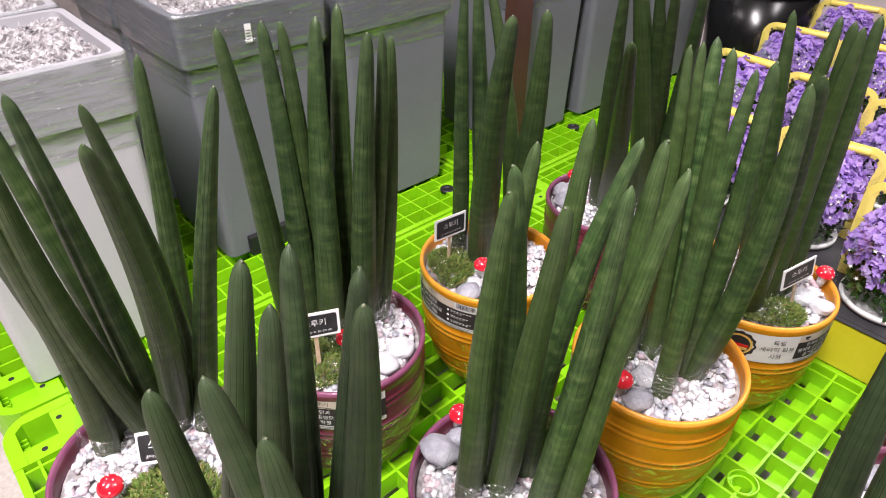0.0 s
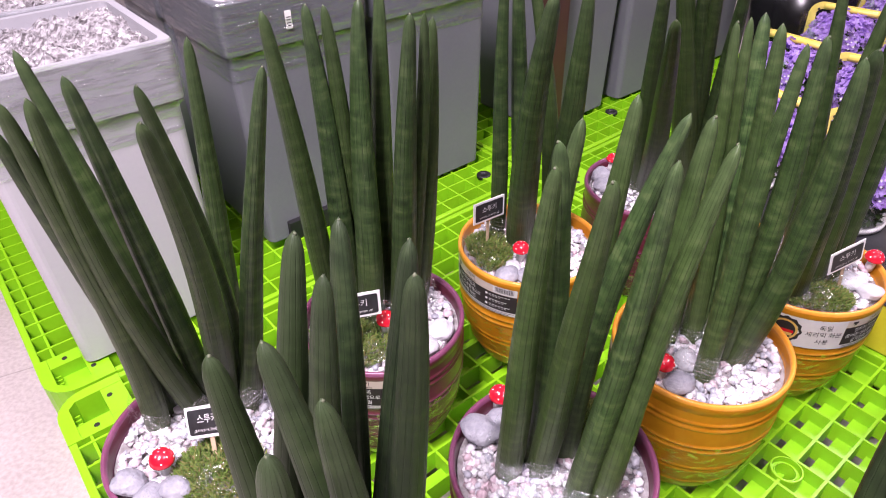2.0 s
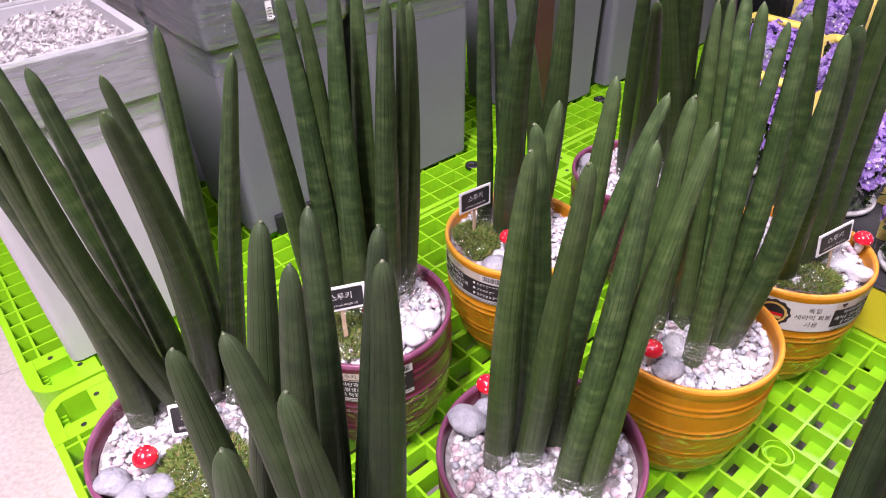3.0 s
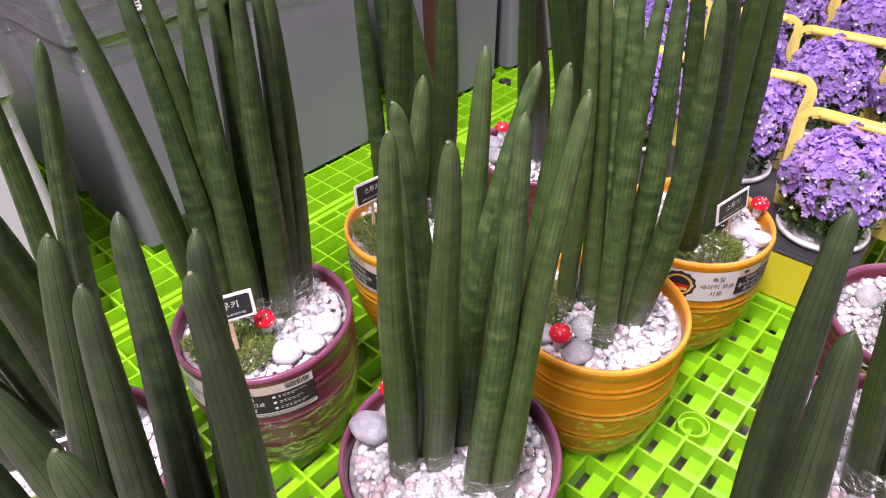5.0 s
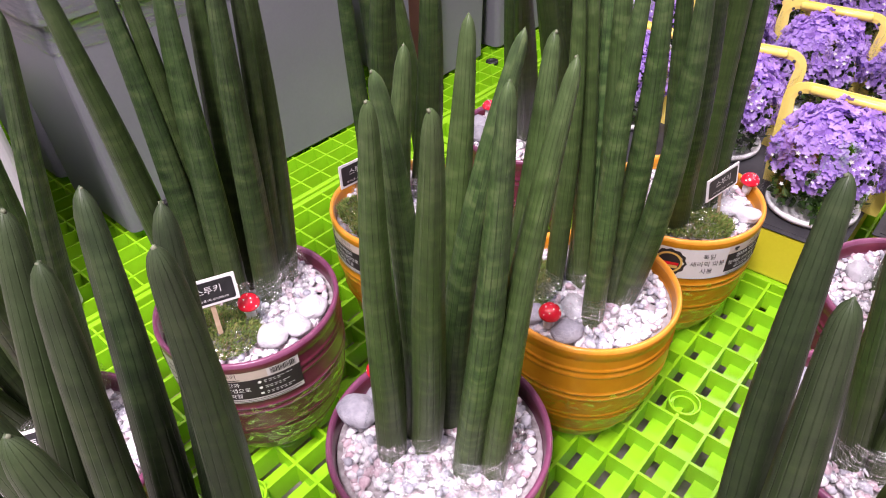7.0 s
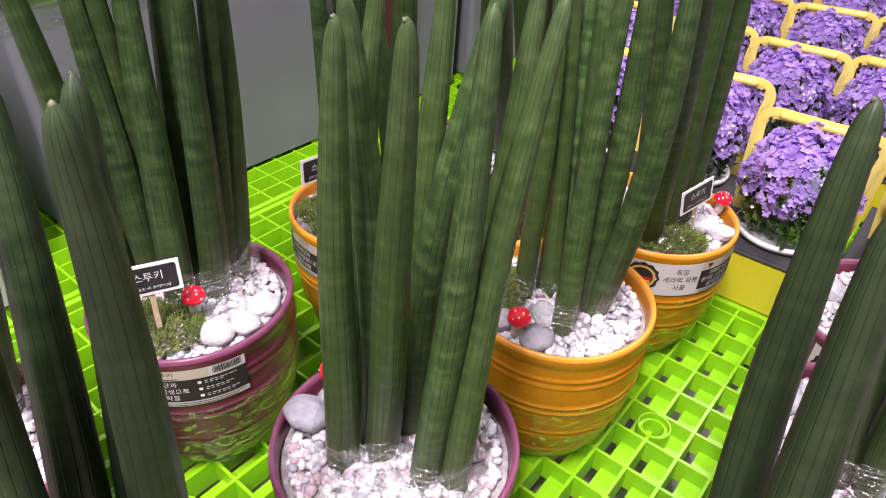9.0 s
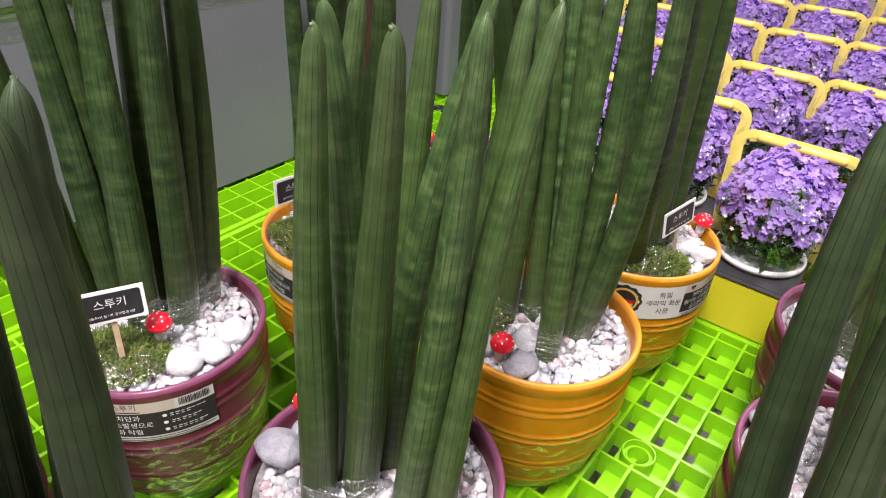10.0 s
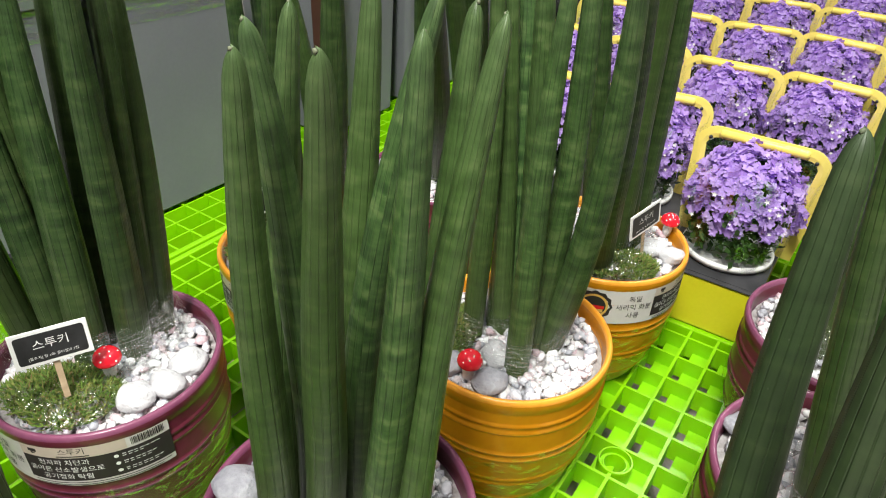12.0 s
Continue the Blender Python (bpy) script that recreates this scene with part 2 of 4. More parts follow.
def cellophane_material():
    m = Nodes("shredded_film")
    c = m.obj()
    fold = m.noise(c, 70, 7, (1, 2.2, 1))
    # crease shade painted into the base colour: hollows dark, crests pale, matching the bump
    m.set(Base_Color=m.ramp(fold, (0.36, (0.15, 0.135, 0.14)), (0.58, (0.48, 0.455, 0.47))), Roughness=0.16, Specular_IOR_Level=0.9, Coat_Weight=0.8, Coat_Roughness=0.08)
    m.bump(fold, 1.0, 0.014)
    return m.mat


CELLO = cellophane_material()

# ---- mesh helpers ----


def part(name, bm, material, parent=None, label="", smooth=False):
    me = bpy.data.meshes.new(name)
    bmesh.ops.recalc_face_normals(bm, faces=bm.faces)
    bm.to_mesh(me)
    bm.free()
    for p in me.polygons:
        p.use_smooth = smooth
    me.materials.append(material)
    ob = new(name, me)
    ob.parent = parent
    if label:
        ob["label"] = label
    return ob


def thing(name, m, label, category, group="", kind=""):
    ob = new(name)
    ob.empty_display_size = 0.02
    ob.matrix_world = m
    return tagged(ob, label, category, group, kind)


def box(bm, x0, y0, z0, x1, y1, z1, taper=0.0):
    """A box whose lower end is wider or narrower by taper on every side."""
    v = [bm.verts.new((x, y, z)) for z, k in ((z0, taper), (z1, 0)) for x, y in ((x0 - k, y0 - k), (x1 + k, y0 - k), (x1 + k, y1 + k), (x0 - k, y1 + k))]
    for f in ((3, 2, 1, 0), (4, 5, 6, 7), (0, 1, 5, 4), (1, 2, 6, 5), (2, 3, 7, 6), (3, 0, 4, 7)):
        bm.faces.new([v[i] for i in f])
    return v


def boxed(bm, *args, bevel=0.002, taper=0.0):
    v = box(bm, *args, taper=taper)
    edges = {e for q in v for e in q.link_edges}
    bmesh.ops.bevel(bm, geom=list(edges), offset=bevel, segments=2, affect="EDGES", profile=0.6)
    return bm


def lathe(profile, segs=64):
    bm = bmesh.new()
    rings = []
    for r, z in profile:
        if r < 1e-6:
            rings.append([bm.verts.new((0, 0, z))])
        else:
            rings.append([bm.verts.new((r * math.cos(a), r * math.sin(a), z)) for a in (2 * math.pi * i / segs for i in range(segs))])
    for a, b in zip(rings, rings[1:]):
        for i in range(segs):
            j = (i + 1) % segs
            if len(a) == 1:
                bm.faces.new((a[0], b[j], b[i]))
            elif len(b) == 1:
                bm.faces.new((a[i], a[j], b[0]))
            else:
                bm.faces.new((a[i], a[j], b[j], b[i]))
    return bm


def blob(bm, centre, size, turn, rough=0.18, seed=0.0, level=1):
    """One uneven pebble or stone added to bm."""
    m = Matrix.LocRotScale(centre, turn, size)
    made = bmesh.ops.create_icosphere(bm, subdivisions=level, radius=1.0, matrix=Matrix())
    for v in made["verts"]:
        k = 1 + rough * noise.noise(v.co * 1.3 + Vector((seed, seed * 0.7, seed * 1.9)))
        v.co = m @ (v.co * k)
    for f in {f for v in made["verts"] for f in v.link_faces}:
        f.smooth = True


# ---- the potted plants ----
POT_H, POT_R = 0.204, 0.110


def pot_radius(z):
    s = min(max(z / POT_H, 0), 1)
    return 0.0765 + 0.0335 * (1 - (1 - min(s / 0.72, 1)) ** 2.1) ** 0.9


def pot_profile():
    rows = [(0, 0.004), (0.060, 0.004), (0.066, 0.0), (0.073, 0.0)]
    ridges = (0.168, 0.158, 0.126, 0.116, 0.078, 0.068, 0.034)
    for i in range(1, 94):
        z = 0.002 + (POT_H - 0.022) * i / 93
        bulge = sum(0.0019 * math.exp(-((z - q) / 0.0015) ** 2) for q in ridges)
        rows.append((pot_radius(z) - 0.0005 + bulge, z))
    rows += [(0.1100, 0.186), (0.1118, 0.192), (0.1122, 0.199), (0.1112, 0.2035), (0.1090, 0.2045), (0.1066, 0.2035), (0.1052, 0.199), (0.1042, 0.185), (0.1020, 0.150), (0, 0.150)]
    return rows


POT_MESH = {}


def pot_part(colour, parent):
    if colour not in POT_MESH:
        body, edge = (ORANGE, ORANGE_EDGE) if colour == "amber" else (PURPLE, PURPLE_EDGE)
        ob = part("pot", lathe(pot_profile(), 72), body, parent, smooth=True)
        ob.data.materials.append(edge)
        for p in ob.data.polygons:
            z = p.center.z
            if z > 0.196 or any(abs(z - q) < 0.0011 for q in (0.168, 0.158, 0.126, 0.116, 0.078, 0.068, 0.034)):
                p.material_index = 1
        POT_MESH[colour] = ob.data
        return ob
    ob = new("pot", POT_MESH[colour])
    ob.parent = parent
    return ob


def gravel_mesh(seed):
    rng = random.Random(seed)
    bm = bmesh.new()
    for i in range(860):
        r, a = 0.101 * math.sqrt(rng.random()), rng.random() * 6.283
        s = rng.choice((rng.uniform(0.0034, 0.0047), rng.uniform(0.0045, 0.0065)))
        z = 0.188 + rng.uniform(-0.004, 0.005)
        if r > 0.097 - s:
            r = 0.097 - s
        blob(bm, (r * math.cos(a), r * math.sin(a), z), (s * rng.uniform(1.0, 1.5), s, s * rng.uniform(0.6, 0.9)), Euler((rng.uniform(-0.5, 0.5), rng.uniform(-0.5, 0.5), rng.random() * 6.28)), 0.50, seed + i * 0.37)
    return bm


GRAVEL_MESH = []
for k in range(3):
    ob = part("gravel", gravel_mesh(k + 3), GRAVEL, smooth=True)
    GRAVEL_MESH.append(ob.data)
    bpy.data.objects.remove(ob)


def leaf_bmesh(base, tip, r, bend, seed, blunt=0.0):
    """A thick, round, pointed leaf from base to tip with shallow lengthwise grooves."""
    rng = random.Random(seed)
    bm = bmesh.new()
    uv = bm.loops.layers.uv.new("uv")
    base, tip = Vector(base), Vector(tip)
    axis = (tip - base)
    length = axis.length
    side = axis.cross(Vector((0, 0, 1)))
    side = Vector((1, 0, 0)) if side.length < 1e-4 else side.normalized()
    front = side.cross(axis).normalized()
    taper = ((0, 0.97), (0.10, 1.0), (0.25, 0.98), (0.40, 0.92), (0.55, 0.83), (0.70, 0.71), (0.80, 0.61), (0.88, 0.52), (0.94, 0.435), (0.968, 0.375), (0.986, 0.285), (0.996, 0.15), (1.0, 0.06))
    shape = [(a, p * (1 + blunt * max(0.0, a - 0.5))) for a, p in taper]
    steps = [i / 22 for i in range(20)] + [0.885, 0.915, 0.945, 0.968, 0.98, 0.988, 0.994, 0.998, 1.0]
    n, rings, ph = 30, [], rng.random() * 6.28
    flat, lobes = rng.uniform(0.88, 1.0), rng.choice((7, 8, 9))
    w1, w2 = rng.uniform(-1, 1), rng.uniform(-1, 1)
    for s in steps:
        for (a, ra), (b, rb) in zip(shape, shape[1:]):
            if a <= s <= b:
                k = ra + (rb - ra) * (s - a) / (b - a)
        mid = base + axis * s + bend * (4 * s * (1 - s)) + side * 0.0016 * w1 * math.sin(7 * s + w2)
        ring = []
        for i in range(n):
            a = 2 * math.pi * i / n
            g = 1 + 0.022 * math.cos(lobes * a + ph) + 0.02 * math.cos(3 * a + ph * 2) + 0.012 * noise.noise(Vector((s * 9, math.cos(a), seed)))
            ring.append(bm.verts.new(mid + (side * math.cos(a) + front * math.sin(a) * flat) * (r * k * g)))
        rings.append(ring)
    off = rng.random() * 5
    def face(vs, coords):
        f = bm.faces.new(vs)
        f.smooth = True
        for loop, c in zip(f.loops, coords):
            loop[uv].uv = (c[0] + off, c[1] * length / 0.4 + off)
    for q in range(len(steps) - 1):
        for i in range(n):
            j = (i + 1) % n
            face((rings[q][i], rings[q][j], rings[q + 1][j], rings[q + 1][i]), ((i / n, steps[q]), ((i + 1) / n, steps[q]), ((i + 1) / n, steps[q + 1]), (i / n, steps[q + 1])))
    end = bm.verts.new(base + axis * 1.004)
    for i in range(n):
        face((rings[-1][i], rings[-1][(i + 1) % n], end), ((i / n, 1), ((i + 1) / n, 1), (i / n, 1)))
    return bm


TIP = grainy("dry_leaf_tip", (0.06, 0.075, 0.04), (0.15, 0.16, 0.10), 90, 0.7, 0.1)


def hull_sleeve(bases, z0, z1, grow, seed):
    """Crinkled film drawn round the feet of the leaves."""
    cx, cy = sum(b[0] for b in bases) / len(bases), sum(b[1] for b in bases) / len(bases)
    bm = bmesh.new()
    n, rows, rings = 72, 7, []
    for k in range(rows):
        z = z0 + (z1 - z0) * k / (rows - 1)
        ring = []
        for i in range(n):
            a = 2 * math.pi * i / n
            d = Vector((math.cos(a), math.sin(a)))
            reach = max((Vector((b[0] - cx, b[1] - cy))).dot(d) for b in bases) + 0.0190 + grow * (1 - k / (rows - 1))
            reach += 0.0022 * noise.noise(Vector((d.x * 6, d.y * 6, k * 1.7 + seed)))
            top = 0.008 * noise.noise(Vector((d.x * 2, d.y * 2, seed))) * k / rows
            ring.append(bm.verts.new((cx + d.x * reach, cy + d.y * reach, z + top)))
        rings.append(ring)
    for a, b in zip(rings, rings[1:]):
        for i in range(n):
            bm.faces.new((a[i], a[(i + 1) % n], b[(i + 1) % n], b[i]))
    return bm


def moss_bmesh(cx, cy, rx, ry, seed, height=0.015, count=3600):
    rng = random.Random(seed)
    bm = bmesh.new()
    for i in range(count):
        r, a = math.sqrt(rng.random()), rng.random() * 6.283
        x, y = cx + rx * r * math.cos(a), cy + ry * r * math.sin(a)
        if math.hypot(x, y) > 0.099:
            continue
        z = 0.196 + height * (1 - r * r)
        h, w, t = rng.uniform(0.006, 0.011), rng.uniform(0.0006, 0.0013), rng.random() * 6.28
        lean = Vector((rng.uniform(-1, 1), rng.uniform(-1, 1), 0.6)).normalized() * h
        s = Vector((math.cos(t), math.sin(t), 0)) * w
        p = Vector((x, y, z))
        q = [bm.verts.new(v) for v in (p - s, p + s, p + lean * 0.6 + s * 0.8, p + lean, p + lean * 0.6 - s * 0.8)]
        bm.faces.new(q)
    return bm


def text_shapes(body, size, x, y, align="CENTER"):
    """Flat letters as lists of points and faces."""
    cu = bpy.data.curves.new("writing", "FONT")
    cu.body, cu.size, cu.align_x, cu.align_y = body, size, align, "CENTER"
    cu.resolution_u = 3
    ob = new("writing", cu)
    me = bpy.data.meshes.new_from_object(ob.evaluated_get(bpy.context.evaluated_depsgraph_get()))
    pts = [(v.co.x + x, v.co.y + y) for v in me.vertices]
    faces = [tuple(p.vertices) for p in me.polygons]
    bpy.data.objects.remove(ob)
    bpy.data.curves.remove(cu)
    bpy.data.meshes.remove(me)
    return pts, faces


def bars(*rects):
    pts, faces = [], []
    for x0, y0, x1, y1 in rects:
        more, quads = grid_patch(x0, y0, x1, y1)
        faces += [tuple(len(pts) + k for k in q) for q in quads]
        pts += more
    return pts, faces


def grid_patch(x0, y0, x1, y1, step=0.004):
    nx, ny = max(1, int((x1 - x0) / step)), max(1, int((y1 - y0) / step))
    pts = [(x0 + (x1 - x0) * i / nx, y0 + (y1 - y0) * j / ny) for j in range(ny + 1) for i in range(nx + 1)]
    faces = [(j * (nx + 1) + i, j * (nx + 1) + i + 1, (j + 1) * (nx + 1) + i + 1, (j + 1) * (nx + 1) + i) for j in range(ny) for i in range(nx)]
    return pts, faces


def disc_patch(cx, cy, r, n=24, teeth=0.0):
    pts = [(cx, cy)] + [(cx + r * (1 + teeth * math.cos(12 * a)) * math.cos(a), cy + r * (1 + teeth * math.cos(12 * a)) * math.sin(a)) for a in (2 * math.pi * i / n for i in range(n))]
    return pts, [(0, 1 + i, 1 + (i + 1) % n) for i in range(n)]


def wrapped(shapes, start, lift, zmid):
    """Lays flat label shapes round the pot; x runs along the wall from the azimuth start (degrees)."""
    bm = bmesh.new()
    for pts, faces in shapes:
        vs = []
        for x, y in pts:
            a, z = radians(start) + x / 0.110, zmid + y
            r = max(pot_radius(z), 0.1085) + 0.0012 + lift
            vs.append(bm.verts.new((r * math.cos(a), r * math.sin(a), z)))
        for f in faces:
            try:
                bm.faces.new([vs[i] for i in f])
            except ValueError:
                pass
    return bm


LABEL_MESH = {}


def label_shapes():
    """The paper label: emblem, white panel, dark panel with a cream head and a bar code."""
    L = {}
    L["label_paper"] = ([grid_patch(-0.105, -0.026, 0.0, 0.026), grid_patch(0.0, 0.012, 0.130, 0.026), grid_patch(0, -0.026, 0.130, -0.019)], PAPER, 0.0, "white paper label")
    L["label_head"] = ([grid_patch(0.0, 0.0125, 0.092, 0.0258)], CREAM, 0.0003, "cream label heading")
    L["label_panel"] = ([grid_patch(0.0, -0.019, 0.130, 0.012)], INK, 0.0002, "dark printed label panel")
    L["emblem"] = ([disc_patch(-0.078, 0.0, 0.0225, 48, 0.05)], INK, 0.0003, "round dark emblem")
    L["emblem_ring"] = ([disc_patch(-0.078, 0.0, 0.0180, 36)], GOLD, 0.0006, "gold ring of the emblem")
    L["emblem_centre"] = ([disc_patch(-0.078, 0.0, 0.0150, 36)], INK, 0.0009, "black centre of the emblem")
    L["emblem_stripe"] = ([bars((-0.091, -0.0035, -0.065, 0.0015))], RED, 0.0012, "red stripe")
    L["emblem_stripe_gold"] = ([bars((-0.090, -0.0085, -0.066, -0.0037))], GOLD, 0.0012, "gold stripe")
    words = [text_shapes("독일", 0.0098, -0.027, 0.0125), text_shapes("세라믹 화분", 0.0098, -0.027, 0.0), text_shapes("사용", 0.0098, -0.027, -0.0125)]
    L["label_writing"] = (words + [text_shapes("스투키", 0.0085, 0.047, 0.0205), bars((0.033, 0.0140, 0.061, 0.0152), (0.008, 0.0185, 0.016, 0.0225), (0.010, 0.0160, 0.014, 0.0180))], INK, 0.0006, "black printed writing")
    codes, x, rng = [], 0.096, random.Random(4)
    while x < 0.125:
        w = rng.choice((0.0005, 0.0008, 0.0012))
        codes.append((x, 0.0155, x + w, 0.0245))
        x += w + rng.choice((0.0005, 0.0008))
    L["bar_code"] = ([bars(*codes)], INK, 0.0006, "black bar code")
    rows = [text_shapes("전자파 차단과", 0.0078, 0.037, 0.0060), text_shapes("음이온 산소발생으로", 0.0078, 0.037, -0.0035), text_shapes("공기정화 탁월", 0.0078, 0.037, -0.0130)]
    small = []
    for k in range(3):
        y = 0.0075 - 0.0095 * k
        small += [(0.0865 + 0.005 * j, y - 0.0002, 0.0895 + 0.005 * j + 0.001 * ((j + k) % 2), y + 0.0007) for j in range(7 - k % 2)] + [(0.0865 + 0.005 * j, y - 0.0028, 0.0895 + 0.005 * j, y - 0.0020) for j in range(4 + k)]
        rows.append(disc_patch(0.0815, y - 0.001, 0.0021, 16))
    L["label_white_writing"] = (rows + [bars(*small)], WHITE, 0.0006, "white printed writing")
    L["label_foot_writing"] = ([bars((0.004, -0.0216, 0.126, -0.0207), (0.004, -0.0244, 0.118, -0.0235))], INK, 0.0006, "tiny black print")
    return L


def add_label(pot, start):
    if not LABEL_MESH:
        for name, (shapes, mat, lift, words) in label_shapes().items():
            ob = part(name, wrapped(shapes, 0, lift, 0.165), mat)
            LABEL_MESH[name] = (ob.data, words)
            bpy.data.objects.remove(ob)
    for name, (me, words) in LABEL_MESH.items():
        ob = new(name, me)
        ob.parent = pot
        ob.matrix_basis = pose(0, 0, 0, 0, 0, start)
        ob["label"] = words


POT_FILM_MESH = {}


def pot_film(parent, k):
    if k not in POT_FILM_MESH:
        bm = bmesh.new()
        n, rows, rings = 90, 16, []
        for j in range(rows):
            z = 0.004 + 0.128 * j / (rows - 1)
            rings.append([bm.verts.new(((pot_radius(z) + 0.0040 + 0.0016 * noise.noise(Vector((math.cos(a) * 5 + k * 7, math.sin(a) * 5, z * 60)))) * math.cos(a), (pot_radius(z) + 0.0040 + 0.0016 * noise.noise(Vector((math.cos(a) * 5 + k * 7, math.sin(a) * 5, z * 60)))) * math.sin(a), z)) for a in (2 * math.pi * i / n for i in range(n))])
        for a, b in zip(rings, rings[1:]):
            for i in range(n):
                bm.faces.new((a[i], a[(i + 1) % n], b[(i + 1) % n], b[i]))
        ob = part("film_wrap", bm, POT_FILM, parent, "clear crinkled film round the pot", True)
        POT_FILM_MESH[k] = ob.data
        return ob
    ob = new("film_wrap", POT_FILM_MESH[k])
    ob.parent, ob["label"] = parent, "clear crinkled film round the pot"
    return ob


def potted_plant(cx, cy, colour, leaves, label_at, moss=None, seed=0, radius=0.0145, blunt=0.0, words="", skin=None):
    """leaves: rows of base x, y, tip x, y, z in the world, the bow at half length in x, y, and the girth."""
    kind = "amber-glazed" if colour == "amber" else "plum-glazed"
    root = thing("potted_snake_plant", pose(cx, cy, 0), f"tall dark-green cylindrical snake plant in {kind} ribbed ceramic pot{words}", "potted plant", "potted snake plants")
    pot = pot_part(colour, root)
    if label_at is not None:
        add_label(pot, label_at)
    part("soil", lathe(((0.1035, 0.172), (0.1035, 0.182), (0.05, 0.186), (0, 0.186)), 40), SOIL, root)
    g = new("gravel", GRAVEL_MESH[seed % 3])
    g.parent = root
    g.matrix_basis = pose(0, 0, 0, 0, 0, seed * 71)
    tagged(g, "white, pink and grey pebbles", kind="stuff")
    rng = random.Random(seed * 17 + 5)
    feet = []
    for bx, by, tx, ty, tz, wx, wy, girth in leaves:
        b, t = Vector((bx - cx, by - cy, 0.180)), Vector((tx - cx, ty - cy, tz))
        feet.append((b.x, b.y))
        r = radius * girth * rng.uniform(0.97, 1.03)
        s = rng.randrange(10000)
        lf = part("leaf", leaf_bmesh(b, t, r, Vector((wx, wy, 0)), s, blunt), skin or LEAF, root, smooth=True)
        d = (t - b).normalized()
        bm = bmesh.new()
        blob(bm, t - d * 0.0005, (r * 0.085, r * 0.085, r * 0.10), d.to_track_quat("Z", "Y"), 0.5, s * 0.01)
        part("leaf_tip", bm, TIP, lf, "dry pale leaf tip", True)
    part("leaf_film", hull_sleeve(feet, 0.186, 0.240, 0.014, seed), FILM, root, "clear film tied round the leaf bases", True)
    if moss:
        mb = part("moss", moss_bmesh(moss[0] - cx, moss[1] - cy, moss[2], moss[3], seed), MOSS, root)
        tagged(mb, "green and brown dried moss", kind="stuff")
    if moss:
        bm = bmesh.new()
        n, rings = 40, []
        for j in range(9):
            ring = []
            for i in range(n):
                a, q = 2 * math.pi * i / n, 0.12 + 0.96 * j / 8
                x, y = moss[0] - cx + moss[2] * q * math.cos(a), moss[1] - cy + moss[3] * q * math.sin(a)
                k = min(1.0, 0.1005 / max(math.hypot(x, y), 1e-6))
                x, y = x * k, y * k
                ring.append(bm.verts.new((x, y, 0.216 - 0.016 * q * q + 0.0045 * noise.noise(Vector((x * 70, y * 70, seed))))))
            rings.append(ring)
        for p, q in zip(rings, rings[1:]):
            for i in range(n):
                bm.faces.new((p[i], p[(i + 1) % n], q[(i + 1) % n], q[i]))
        part("moss_film", bm, MOSS_FILM, root, "clear crumpled film over the moss", True)
    pot_film(pot, seed % 2)
    return root


PLANTS = []
PLANTS.append(potted_plant(-0.131, 0.618, "plum", [
    (-0.200, 0.631, -0.156, 0.564, 0.623, 0.005, 0.006, 1.06),
    (-0.164, 0.661, -0.139, 0.572, 0.623, -0.009, -0.007, 1.15),
    (-0.155, 0.683, -0.215, 0.660, 0.624, -0.003, -0.003, 1.2),
    (-0.163, 0.683, -0.139, 0.614, 0.623, 0.001, 0.001, 1.15),
    (-0.138, 0.680, -0.037, 0.546, 0.623, 0.008, 0.006, 1.2),
    (-0.123, 0.705, -0.073, 0.604, 0.623, 0.006, 0.005, 1.0),
    (-0.131, 0.706, -0.088, 0.711, 0.622, 0.001, 0.001, 1.08),
    (-0.105, 0.678, 0.005, 0.650, 0.623, -0.004, -0.002, 1.1),
    (-0.203, 0.654, -0.178, 0.570, 0.600, 0.003, 0.004, 1.0),
], None, (-0.095, 0.575, 0.05, 0.045), 1, radius=0.0128))
PLANTS.append(potted_plant(0.021, 0.840, "plum", [
    (-0.060, 0.869, -0.057, 0.801, 0.618, 0.002, -0.002, 1.12),
    (-0.026, 0.865, -0.027, 0.840, 0.615, 0.001, -0.000, 1.15),
    (-0.029, 0.885, -0.010, 0.844, 0.613, 0.008, 0.001, 1.0),
    (0.008, 0.839, 0.021, 0.865, 0.614, -0.002, -0.003, 1.28),
    (0.007, 0.876, 0.030, 0.915, 0.614, 0.004, 0.001, 1.1),
    (0.043, 0.857, 0.089, 0.802, 0.620, -0.000, -0.001, 1.1),
    (0.050, 0.885, 0.099, 0.821, 0.615, 0.003, -0.001, 0.8),
    (0.060, 0.893, 0.101, 0.853, 0.601, 0.005, -0.000, 0.95),
], -116, (-0.01, 0.785, 0.06, 0.045), 2))
PLANTS.append(potted_plant(0.210, 1.039, "amber", [
    (0.156, 1.076, 0.160, 1.014, 0.616, -0.000, 0.001, 0.85),
    (0.198, 1.079, 0.171, 1.078, 0.615, -0.001, 0.001, 1.1),
    (0.193, 1.050, 0.221, 0.912, 0.610, -0.007, -0.000, 1.5),
    (0.240, 1.084, 0.188, 1.058, 0.611, 0.012, 0.003, 1.0),
    (0.232, 1.073, 0.260, 1.005, 0.592, 0.007, 0.001, 1.35),
], -163, (0.145, 1.01, 0.04, 0.05), 3))
